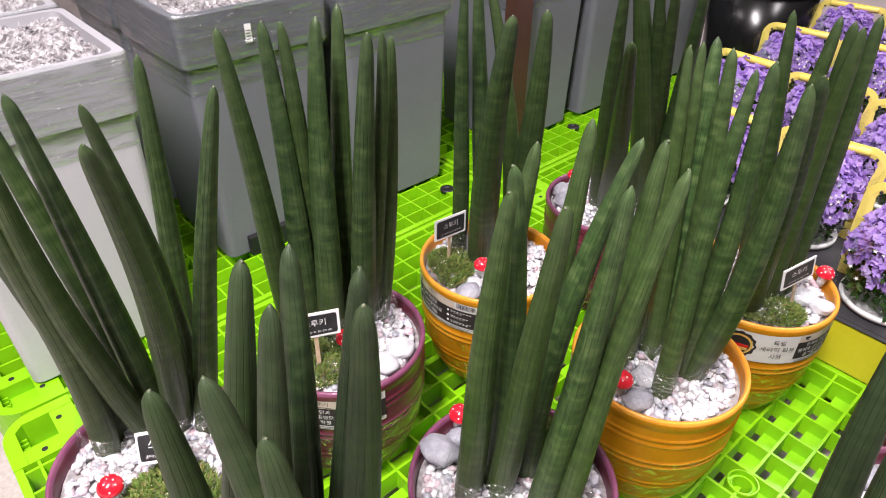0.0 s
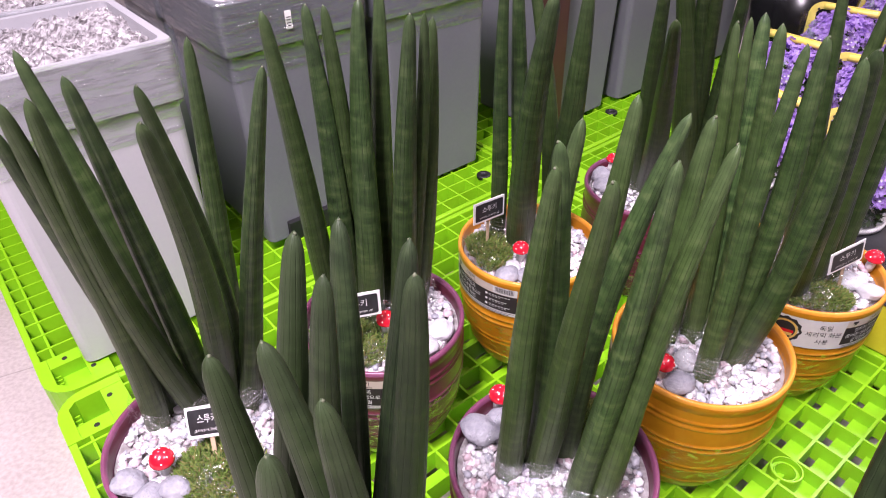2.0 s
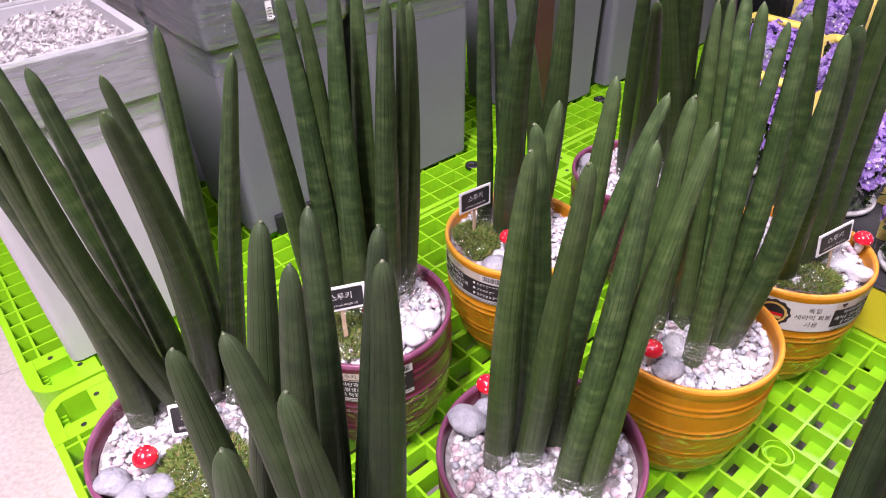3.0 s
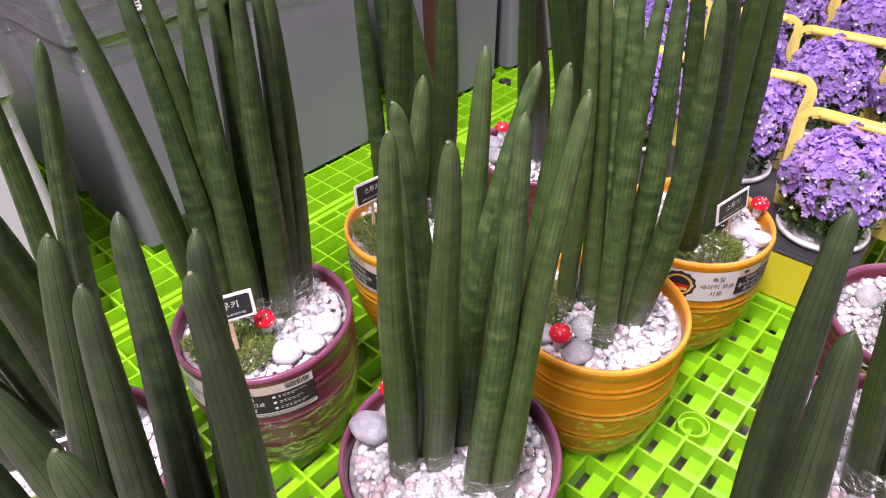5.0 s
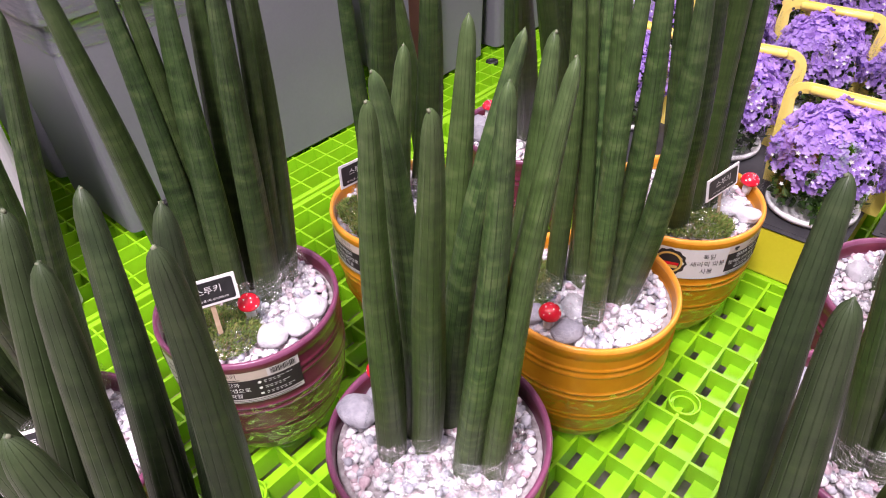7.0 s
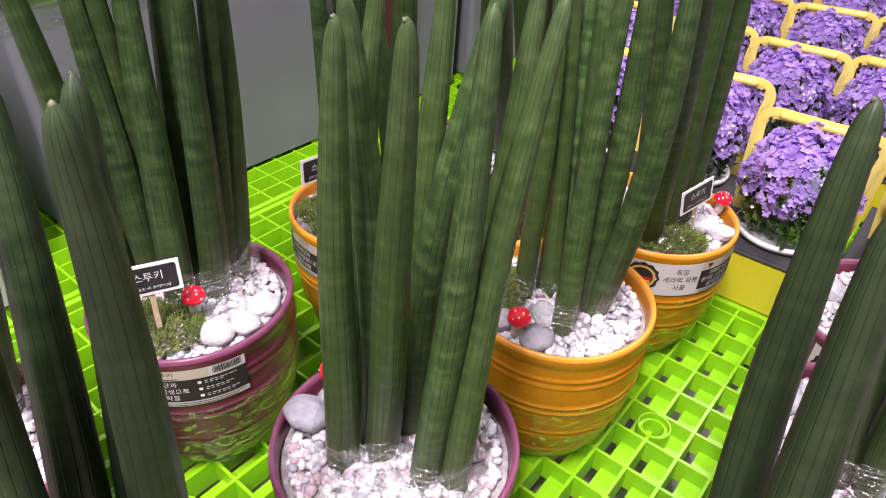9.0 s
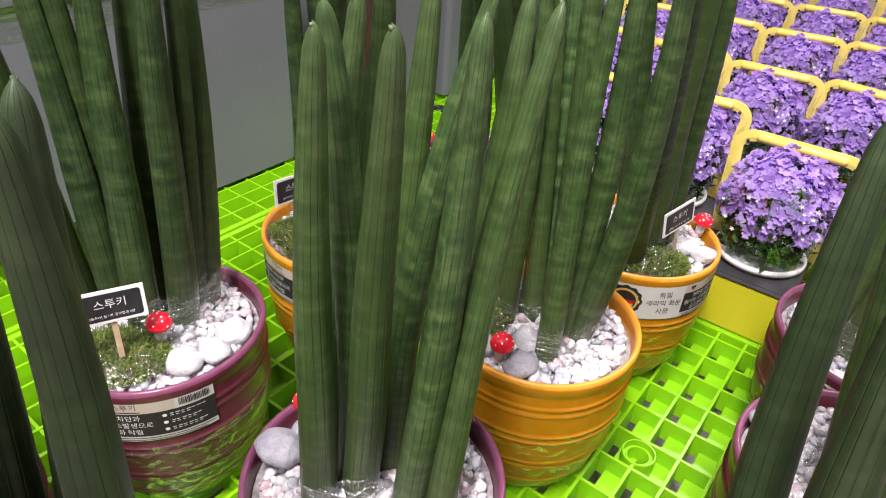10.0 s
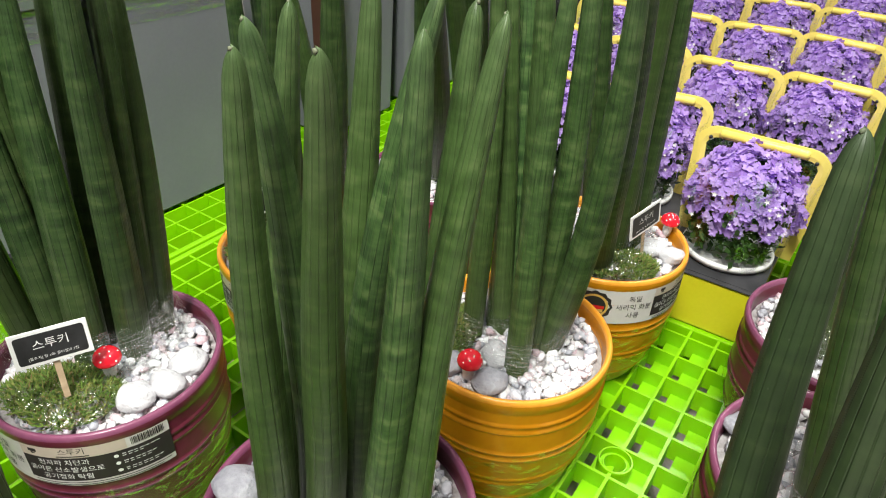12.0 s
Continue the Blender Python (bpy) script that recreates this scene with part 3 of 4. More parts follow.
PLANTS.append(potted_plant(0.441, 0.847, "amber", [
    (0.401, 0.860, 0.394, 0.854, 0.605, 0.006, -0.001, 1.0),
    (0.436, 0.867, 0.413, 0.884, 0.600, 0.001, -0.000, 1.0),
    (0.434, 0.871, 0.437, 0.924, 0.593, 0.005, -0.001, 1.4),
    (0.438, 0.797, 0.437, 0.788, 0.607, -0.002, 0.000, 1.1),
    (0.467, 0.864, 0.433, 0.850, 0.605, -0.000, 0.000, 1.25),
    (0.467, 0.839, 0.454, 0.790, 0.614, 0.004, -0.004, 1.2),
    (0.482, 0.836, 0.467, 0.742, 0.613, 0.012, -0.004, 1.27),
], -218, (0.375, 0.862, 0.03, 0.045), 4, radius=0.0122, skin=LEAF_PALE))
PLANTS.append(potted_plant(0.612, 1.032, "amber", [
    (0.565, 0.986, 0.576, 0.977, 0.605, 0.000, 0.000, 1.05),
    (0.586, 0.978, 0.495, 0.787, 0.605, 0.000, 0.000, 1.25),
    (0.611, 0.997, 0.584, 0.938, 0.605, 0.000, 0.000, 1.1),
    (0.627, 1.010, 0.583, 0.958, 0.605, 0.000, 0.000, 1.1),
    (0.648, 1.023, 0.621, 0.984, 0.605, 0.000, 0.000, 1.1),
    (0.593, 1.026, 0.531, 0.993, 0.605, 0.000, 0.000, 1.0),
], -72, (0.605, 0.968, 0.055, 0.04), 5, radius=0.0142))
PLANTS.append(potted_plant(0.257, 0.639, "plum", [
    (0.210, 0.626, 0.231, 0.577, 0.591, -0.001, 0.003, 1.0),
    (0.237, 0.648, 0.232, 0.607, 0.595, 0.010, 0.003, 1.0),
    (0.242, 0.636, 0.266, 0.551, 0.598, 0.003, 0.005, 1.0),
    (0.283, 0.609, 0.310, 0.586, 0.596, 0.003, -0.002, 1.0),
    (0.309, 0.645, 0.349, 0.676, 0.588, -0.000, 0.000, 1.0),
    (0.309, 0.606, 0.351, 0.613, 0.597, -0.008, -0.007, 1.0),
    (0.271, 0.662, 0.325, 0.653, 0.599, -0.014, -0.000, 1.0),
    (0.253, 0.664, 0.291, 0.685, 0.598, 0.003, -0.000, 1.0),
    (0.218, 0.667, 0.249, 0.649, 0.593, -0.006, -0.000, 1.0),
], 60, (0.3, 0.7, 0.04, 0.03), 6, radius=0.0149, skin=LEAF_PALE))
PLANTS.append(potted_plant(0.409, 1.244, "plum", [
    (0.391, 1.249, 0.355, 1.067, 0.615, -0.003, 0.000, 1.0),
    (0.405, 1.250, 0.350, 0.925, 0.583, 0.004, 0.002, 1.25),
    (0.471, 1.261, 0.376, 1.113, 0.615, 0.005, -0.000, 1.5),
    (0.486, 1.283, 0.400, 1.098, 0.615, 0.002, -0.000, 1.1),
    (0.483, 1.292, 0.420, 1.089, 0.615, 0.000, -0.000, 1.0),
    (0.492, 1.272, 0.457, 1.093, 0.615, 0.001, -0.000, 1.0),
], None, None, 7))
PLANTS.append(potted_plant(0.827, 0.810, "plum", [
    (0.785, 0.800, 0.830, 0.830, 0.600, 0.000, 0.000, 1.0),
    (0.830, 0.830, 0.880, 0.870, 0.600, 0.000, 0.000, 1.0),
    (0.860, 0.790, 0.920, 0.800, 0.600, 0.000, 0.000, 1.0),
    (0.840, 0.780, 0.860, 0.760, 0.600, 0.000, 0.000, 1.0),
    (0.800, 0.835, 0.840, 0.900, 0.600, 0.000, 0.000, 1.0),
], -109, None, 8))
PLANTS.append(potted_plant(0.692, 0.624, "plum", [
    (0.647, 0.602, 0.574, 0.617, 0.600, 0.000, 0.000, 1.0),
    (0.670, 0.590, 0.625, 0.600, 0.605, 0.000, 0.000, 1.0),
    (0.690, 0.640, 0.655, 0.660, 0.600, 0.000, 0.000, 1.0),
    (0.715, 0.605, 0.700, 0.620, 0.600, 0.000, 0.000, 1.0),
    (0.725, 0.650, 0.740, 0.690, 0.595, 0.000, 0.000, 1.0),
    (0.675, 0.625, 0.632, 0.640, 0.590, 0.000, 0.000, 1.0),
], None, None, 9))
PLANTS.append(potted_plant(0.112, 0.392, "plum", [
    (0.127, 0.457, 0.165, 0.439, 0.603, 0.001, 0.005, 1.0),
    (0.108, 0.462, 0.155, 0.474, 0.599, 0.000, 0.000, 1.0),
    (0.094, 0.425, 0.106, 0.501, 0.590, 0.005, -0.004, 1.0),
    (0.089, 0.407, 0.115, 0.444, 0.593, -0.004, 0.000, 1.0),
    (0.046, 0.403, 0.092, 0.469, 0.601, -0.000, -0.006, 1.0),
    (0.090, 0.364, 0.068, 0.399, 0.573, 0.002, 0.002, 1.0),
    (0.163, 0.337, 0.103, 0.391, 0.595, 0.007, 0.005, 1.0),
    (0.173, 0.329, 0.137, 0.370, 0.585, 0.002, 0.001, 1.0),
    (0.120, 0.310, 0.133, 0.326, 0.605, 0.000, 0.000, 1.0),
], None, None, 10, radius=0.0156, blunt=0.12, skin=LEAF_SHADED))
PLANTS.append(potted_plant(0.505, 0.400, "plum", [
    (0.449, 0.419, 0.453, 0.496, 0.588, -0.002, 0.006, 1.0),
    (0.448, 0.392, 0.422, 0.422, 0.583, 0.000, 0.000, 1.0),
    (0.515, 0.420, 0.530, 0.455, 0.600, 0.000, 0.000, 1.0),
    (0.545, 0.430, 0.560, 0.470, 0.600, 0.000, 0.000, 1.0),
    (0.500, 0.370, 0.490, 0.400, 0.600, 0.000, 0.000, 1.0),
    (0.470, 0.370, 0.455, 0.380, 0.600, 0.000, 0.000, 1.0),
], None, None, 11, radius=0.0156, blunt=0.1, skin=LEAF_SHADED))


def draped_film(parent, corners, seed):
    """A folded sheet of clear film hung between four corners, given from the pot's foot."""
    bm = bmesh.new()
    a, b, c, d = (Vector(p) for p in corners)
    n = 26
    rows = []
    for j in range(n + 1):
        v = j / n
        row = []
        for i in range(n + 1):
            u = i / n
            p = a.lerp(b, u).lerp(d.lerp(c, u), v)
            fold = 0.0035 * math.sin(26 * u + 5 * v + seed) + 0.004 * noise.noise(Vector((u * 9, v * 3, seed)))
            row.append(bm.verts.new(p + Vector((0.4, -0.8, 0.45)) * fold - Vector((0, 0, 0.018 * math.sin(math.pi * v)))))
        rows.append(row)
    for p, q in zip(rows, rows[1:]):
        for i in range(n):
            bm.faces.new((p[i], p[i + 1], q[i + 1], q[i]))
    part("draped_film", bm, FILM, parent, "creased clear film drawn down over the pot", True)


draped_film(PLANTS[1], ((0.058, 0.045, 0.262), (0.078, 0.020, 0.215), (0.045, -0.055, 0.206), (-0.005, -0.030, 0.222)), 1.0)
draped_film(PLANTS[3], ((-0.045, 0.040, 0.250), (0.040, 0.020, 0.246), (0.050, -0.030, 0.204), (-0.055, -0.005, 0.206)), 2.0)
draped_film(PLANTS[4], ((-0.055, 0.010, 0.255), (0.045, 0.000, 0.235), (0.050, -0.055, 0.208), (-0.050, -0.070, 0.206)), 3.0)
draped_film(PLANTS[5], ((-0.052, -0.030, 0.226), (0.052, -0.022, 0.232), (0.060, -0.065, 0.197), (-0.060, -0.070, 0.197)), 4.0)

# ---- small things in the pots ----


def mushroom(x, y, z, turn, lean=8):
    root = thing("mushroom_ornament", pose(x, y, z + 0.004, lean, 0, turn) @ Matrix.Scale(0.86, 4), "small red-capped toy mushroom with white dots on the pebbles", "ornament", "mushroom ornaments")
    part("stem", lathe(((0, -0.030), (0.0065, -0.030), (0.0075, -0.018), (0.0062, -0.008), (0.0058, 0.0), (0, 0.0)), 20), WHITE, root, "white stem", True)
    cap = part("cap", lathe([(0, -0.001), (0.010, -0.003), (0.0145, -0.004)] + [(0.0155 * math.cos(a), -0.003 + 0.0145 * math.sin(a)) for a in (math.pi / 2 * i / 8 for i in range(9))], 28), RED, root, "glossy red cap", True)
    rng = random.Random(int(x * 1000))
    for i in range(12):
        a, e = i * 2.4 + rng.random() * 0.7, 0.12 + 1.35 * (i / 12)
        d = Vector((math.cos(a) * math.cos(e), math.sin(a) * math.cos(e), math.sin(e)))
        k = rng.uniform(0.0007, 0.0012)
        bm = bmesh.new()
        blob(bm, Vector((d.x * 0.0155, d.y * 0.0155, -0.003 + d.z * 0.0145)), (k, k, 0.0006), d.to_track_quat("Z", "Y"), 0.2, i, 2)
        part("dot", bm, WHITE, cap, "raised white dot", True)
    return root


for x, y, z, a in ((0.385, 0.783, 0.217, 10), (0.035, 0.808, 0.222, 40), (0.709, 1.045, 0.213, 0), (-0.153, 0.567, 0.216, 70), (0.199, 0.996, 0.216, 15), (0.348, 1.295, 0.216, 90), (0.194, 0.708, 0.214, 50)):
    mushroom(x, y, z, a)


def stone(x, y, size, material, seed):
    rng = random.Random(seed)
    bm = bmesh.new()
    blob(bm, (0, 0, 0), (size * rng.uniform(1.05, 1.3), size, size * rng.uniform(0.62, 0.8)), Euler((rng.uniform(-0.3, 0.3), rng.uniform(-0.3, 0.3), rng.random() * 6.28)), 0.25, seed * 1.7, 3)
    ob = part("river_stone", bm, material, smooth=True)
    ob.matrix_world = pose(x, y, 0.190 + size * 0.62)
    pale = material is STONE_PALE
    tagged(ob, ("smooth white" if pale else "smooth speckled grey") + " river stone lying on the gravel", "stone", "decorative stones")


for i, (x, y, s, pale) in enumerate(((0.064, 0.778, 0.0170, 1), (0.090, 0.794, 0.0165, 1), (0.104, 0.822, 0.017, 1), (0.404, 0.772, 0.0165, 0), (0.418, 0.815, 0.014, 1), (0.369, 0.803, 0.014, 0), (0.176, 0.667, 0.020, 0), (0.196, 0.690, 0.014, 0),
                                     (-0.183, 0.546, 0.017, 0), (-0.155, 0.533, 0.016, 0), (-0.131, 0.547, 0.016, 0), (0.181, 0.952, 0.0165, 0), (0.210, 0.956, 0.014, 0), (0.189, 0.975, 0.013, 1), (0.667, 1.003, 0.016, 1), (0.688, 0.984, 0.015, 1), (0.326, 1.268, 0.017, 0), (0.331, 1.228, 0.018, 0), (0.640, 0.690, 0.017, 0), (0.62, 0.66, 0.014, 1), (0.78, 0.86, 0.015, 1))):
    stone(x, y, s, STONE_PALE if pale else STONE, i + 1)


def plant_tag(x, y, z, yaw, lean, roll):
    """A little chalkboard sign on a wooden stake; x, y, z is the middle of its board."""
    root = thing("plant_tag", pose(x, y, z) @ pose(0, 0, 0, 0, 0, yaw) @ pose(0, 0, 0, 90 - lean) @ pose(0, 0, 0, 0, 0, roll) @ Matrix.Scale(0.77, 4), "small white-framed black plant name sign on wooden stake", "sign", "plant name signs")
    bm = bmesh.new()
    boxed(bm, -0.040, -0.0225, -0.0012, 0.040, 0.0225, 0.0012, bevel=0.0011)
    part("board", bm, WHITE, root, "white plastic board")
    bm = bmesh.new()
    pts = []
    for cx, cy, a0 in ((0.032, 0.0145, 0), (-0.032, 0.0145, 90), (-0.032, -0.0145, 180), (0.032, -0.0145, 270)):
        pts += [(cx + 0.0035 * math.cos(radians(a0 + b)), cy + 0.0035 * math.sin(radians(a0 + b))) for b in (0, 30, 60, 90)]
    bm.faces.new([bm.verts.new((px, py, 0.0015)) for px, py in pts])
    part("panel", bm, CHALK, root, "black writing panel")
    bm = bmesh.new()
    for ps, faces in (text_shapes("스투키", 0.0138, 0, 0.0034), text_shapes("[물주기] 월 1회, 종이컵의 3컵", 0.0042, 0, -0.0120)):
        vs = [bm.verts.new((a, b, 0.0019)) for a, b in ps]
        for f in faces:
            bm.faces.new([vs[i] for i in f])
    part("writing", bm, WHITE, root, "white handwritten plant name")
    bm = bmesh.new()
    boxed(bm, -0.0035, -0.075, -0.0034, 0.0035, -0.010, -0.0014, bevel=0.0005)
    part("stake", bm, WOOD, root, "thin wooden stake")
    return root


for row in ((0.008, 0.777, 0.271, 25.6, 9, -1.6), (0.147, 1.019, 0.269, 48, 4.4, -4.3), (0.636, 0.977, 0.260, 33, 4.5, 7.6), (-0.114, 0.607, 0.239, -15.839, 33.801, 25.943)):
    plant_tag(*row)

# ---- flower baskets ----


DEEP = 0.040


def basket_prototype(m):
    root = thing("flower_basket", m, "violet bellflowers in clear sleeve with yellow carry handle", "flower pot", "flower baskets")
    # carrier frame: a flat yellow loop, wide at the top, its legs drawn in towards the pot
    path = [(-0.079, -0.011), (-0.086, 0.060)]
    for cx, cz, a0 in ((-0.066, 0.142, 172), (0.066, 0.142, 90)):
        path += [(cx + 0.026 * math.cos(radians(a0 - 82 * b / 6)), cz + 0.026 * math.sin(radians(a0 - 82 * b / 6))) for b in range(7)]
    path += [(0.086, 0.060), (0.079, -0.011)]
    bm = bmesh.new()
    loops = []
    for i, (x, z) in enumerate(path):
        p, q = path[max(i - 1, 0)], path[min(i + 1, len(path) - 1)]
        t = Vector((q[0] - p[0], 0, q[1] - p[1])).normalized()
        out = Vector((-t.z, 0, t.x))
        w = 0.0092 if 1 < i < len(path) - 2 else 0.0125
        loops.append([bm.verts.new(Vector((x, 0, z)) + out * a + Vector((0, b, 0))) for a, b in ((-w, -0.0016), (-w * 0.2, -0.0030), (w, -0.0016), (w, 0.0016), (-w * 0.2, 0.0030), (-w, 0.0016))])
    for a, b in zip(loops, loops[1:]):
        for i in range(6):
            bm.faces.new((a[i], a[(i + 1) % 6], b[(i + 1) % 6], b[i]))
    bm.faces.new(loops[0]), bm.faces.new(loops[-1])
    part("carrier_frame", bm, YELLOW, root, "flat yellow carrier frame")
    bm = lathe(((0, -0.066), (0.0045, -0.0655), (0.0068, -0.062), (0.0068, 0.062), (0.0045, 0.0655), (0, 0.066)), 18)
    bmesh.ops.transform(bm, matrix=pose(0, 0.0040, 0.168, 0, 90, 0), verts=bm.verts)
    part("grip", bm, YELLOW, root, "rounded pale yellow grip", True)
    for sx in (-1, 1):
        part("rivet", lathe(((0, -0.001), (0.0028, -0.001), (0.0026, 0.0012), (0, 0.0016)), 14), GREYTRAY, root, "small dark rivet", True).matrix_basis = pose(sx * 0.078, 0.0036, 0.158, -90)
    part("inner_pot", lathe(((0, -0.0115), (0.064, -0.0115), (0.066, -0.006), (0.071, -0.005), (0.071, 0.003), (0.066, 0.003), (0.060, -0.005), (0, -0.005)), 40), WHITE, root, "white plastic flower pot", True).matrix_basis = pose(0, DEEP, 0)
    rng = random.Random(8)
    bm = bmesh.new()
    for i in range(1700):
        a, e, r = rng.random() * 6.283, rng.uniform(-0.62, 1.5), rng.uniform(0.72, 0.98)
        d = Vector((math.cos(a) * math.cos(e), math.sin(a) * math.cos(e), math.sin(e)))
        p = Vector((d.x * 0.074 * r, DEEP + d.y * 0.076 * r, 0.056 + d.z * 0.094 * r))
        q = Vector((rng.uniform(-1, 1), rng.uniform(-1, 1), rng.uniform(-0.3, 1))).normalized()
        s = q.orthogonal().normalized() * 0.0055
        l = rng.uniform(0.012, 0.02)
        bm.faces.new([bm.verts.new(v) for v in (p, p + q * l * 0.5 + s, p + q * l, p + q * l * 0.5 - s)])
    tagged(part("foliage", bm, FOLIAGE, root), "small dark-green leaves", kind="stuff")
    bm = bmesh.new()
    for i in range(1250):
        a, e = rng.random() * 6.283, math.asin(rng.uniform(-0.10, 1.0))
        d = Vector((math.cos(a) * math.cos(e), math.sin(a) * math.cos(e), math.sin(e)))
        if noise.noise(d * 4.3 + Vector((3, 1, 7))) < -0.36 or (d.z < 0.22 and rng.random() < 0.5):
            continue
        lump = 1 + 0.16 * noise.noise(d * 3.1) + rng.uniform(-0.09, 0.07)
        p = Vector((d.x * 0.084 * lump, DEEP + d.y * 0.076 * lump, 0.068 + d.z * 0.100 * lump))
        n = (d + Vector((rng.uniform(-0.8, 0.8), rng.uniform(-0.8, 0.8), rng.uniform(-0.4, 0.6)))).normalized()
        s = n.orthogonal().normalized()
        t = n.cross(s)
        r, ph = rng.uniform(0.0062, 0.0098), rng.random() * 6.28
        cup = rng.uniform(0.10, 0.5)
        heart = bm.verts.new(p - n * r * cup)
        rim = []
        for k in range(15):
            b = ph + k * math.pi * 2 / 15
            w = (r * 0.66, r, r * 0.97)[k % 3] * rng.uniform(0.88, 1.1)
            rim.append(bm.verts.new(p + (s * math.cos(b) + t * math.sin(b)) * w - n * (r * cup * 0.45 if k % 3 == 0 else rng.uniform(-0.1, 0.25) * r)))
        for k in range(15):
            bm.faces.new((heart, rim[k], rim[(k + 1) % 15]))
    tagged(part("blossoms", bm, PETAL, root), "many violet star-shaped blossoms", kind="stuff")
    bm = bmesh.new()
    lo, hi = [], []
    n = 48
    for i in range(n):
        a = 2 * math.pi * i / n
        c, s = math.cos(a), math.sin(a)
        q = (abs(c) ** 4 + abs(s) ** 4) ** -0.25
        w = 1 + 0.03 * noise.noise(Vector((c * 3, s * 3, 1)))
        lo.append(bm.verts.new((0.076 * c * q * 0.98, DEEP + 0.066 * s * q * 0.98, 0.0)))
        hi.append(bm.verts.new((0.101 * c * q * w * 0.96, DEEP * 0.92 + 0.088 * s * q * w * 0.96, 0.160 + 0.010 * noise.noise(Vector((c * 2, s * 2, 5))))))
    for i in range(n):
        bm.faces.new((lo[i], lo[(i + 1) % n], hi[(i + 1) % n], hi[i]))
    sleeve = part("sleeve", bm, SLEEVE, root, "clear plastic sleeve", True)
    # small white flowers printed on the sleeve's wide sides
    bm = bmesh.new()
    for i in range(30):
        h, side = rng.uniform(0.055, 0.140), 1 if i % 2 else -1
        x = rng.uniform(-0.066, 0.066)
        y = DEEP + side * (0.0665 + 0.0195 * h / 0.160)
        r = rng.uniform(0.0028, 0.0050)
        c = bm.verts.new((x, y, h))
        ph = rng.random() * 6.28
        ring = [bm.verts.new((x + math.cos(ph + k * math.pi / 5) * r * (1.0, 0.45)[k % 2], y + side * 0.0008, h + math.sin(ph + k * math.pi / 5) * r * (1.0, 0.45)[k % 2])) for k in range(10)]
        for k in range(10):
            bm.faces.new((c, ring[k], ring[(k + 1) % 10]))
    tagged(part("print", bm, WHITE, sleeve), "small white printed flowers", kind="stuff")
    return root


PALLET_TURN = 48.65
FRAME = pose(0, 0, 0, 0, 0, PALLET_TURN)
ALONG = [(1.469, 0.096), (1.575, 0.300), (1.560, 0.495), (1.530, -0.110), (1.845, 0.233), (1.855, 0.050), (1.870, 0.425), (1.885, 0.615), (1.850, -0.140), (2.204, 0.257), (2.214, 0.075), (2.210, 0.445), (2.200, 0.635), (2.205, -0.115), (2.560, 0.270), (2.560, 0.085), (2.560, 0.455), (2.555, 0.640), (2.920, 0.28), (2.920, 0.09), (2.920, 0.47)]
TRAY_TOP = 0.108
proto = None
for i, (u, v) in enumerate(ALONG):
    m = FRAME @ pose(u, v, TRAY_TOP, 0, 0, 90 + 9 * math.sin(i * 2.3))
    if proto is None:
        proto = basket_prototype(m)
    else:
        copy_thing(proto, m)


def flower_tray(u, v0, v1, half=0.10):
    root = thing("flower_tray", FRAME @ pose(u, 0, 0), "yellow cardboard tray with a dark plastic insert under the flowers", "tray", "flower trays")
    bm = bmesh.new()
    boxed(bm, -half, v0, 0.001, half, v1, 0.093, bevel=0.004)
    part("box", bm, YELLOW_TRAY, root, "yellow-green cardboard box")
    bm = bmesh.new()
    boxed(bm, -half - 0.003, v0 - 0.003, 0.093, half + 0.003, v1 + 0.003, 0.0955, bevel=0.0015)
    boxed(bm, -half + 0.006, v0 + 0.006, 0.0955, half - 0.006, v1 - 0.006, 0.0965, bevel=0.0004)
    part("insert", bm, GREYTRAY, root, "dark grey plastic insert")


flower_tray(1.500, 0.025, 0.60, 0.165)
flower_tray(1.530, -0.215, -0.005, 0.11)
for u in (1.86, 2.205, 2.56, 2.92):
    flower_tray(u, -0.23, 0.74)

# ---- planters behind ----


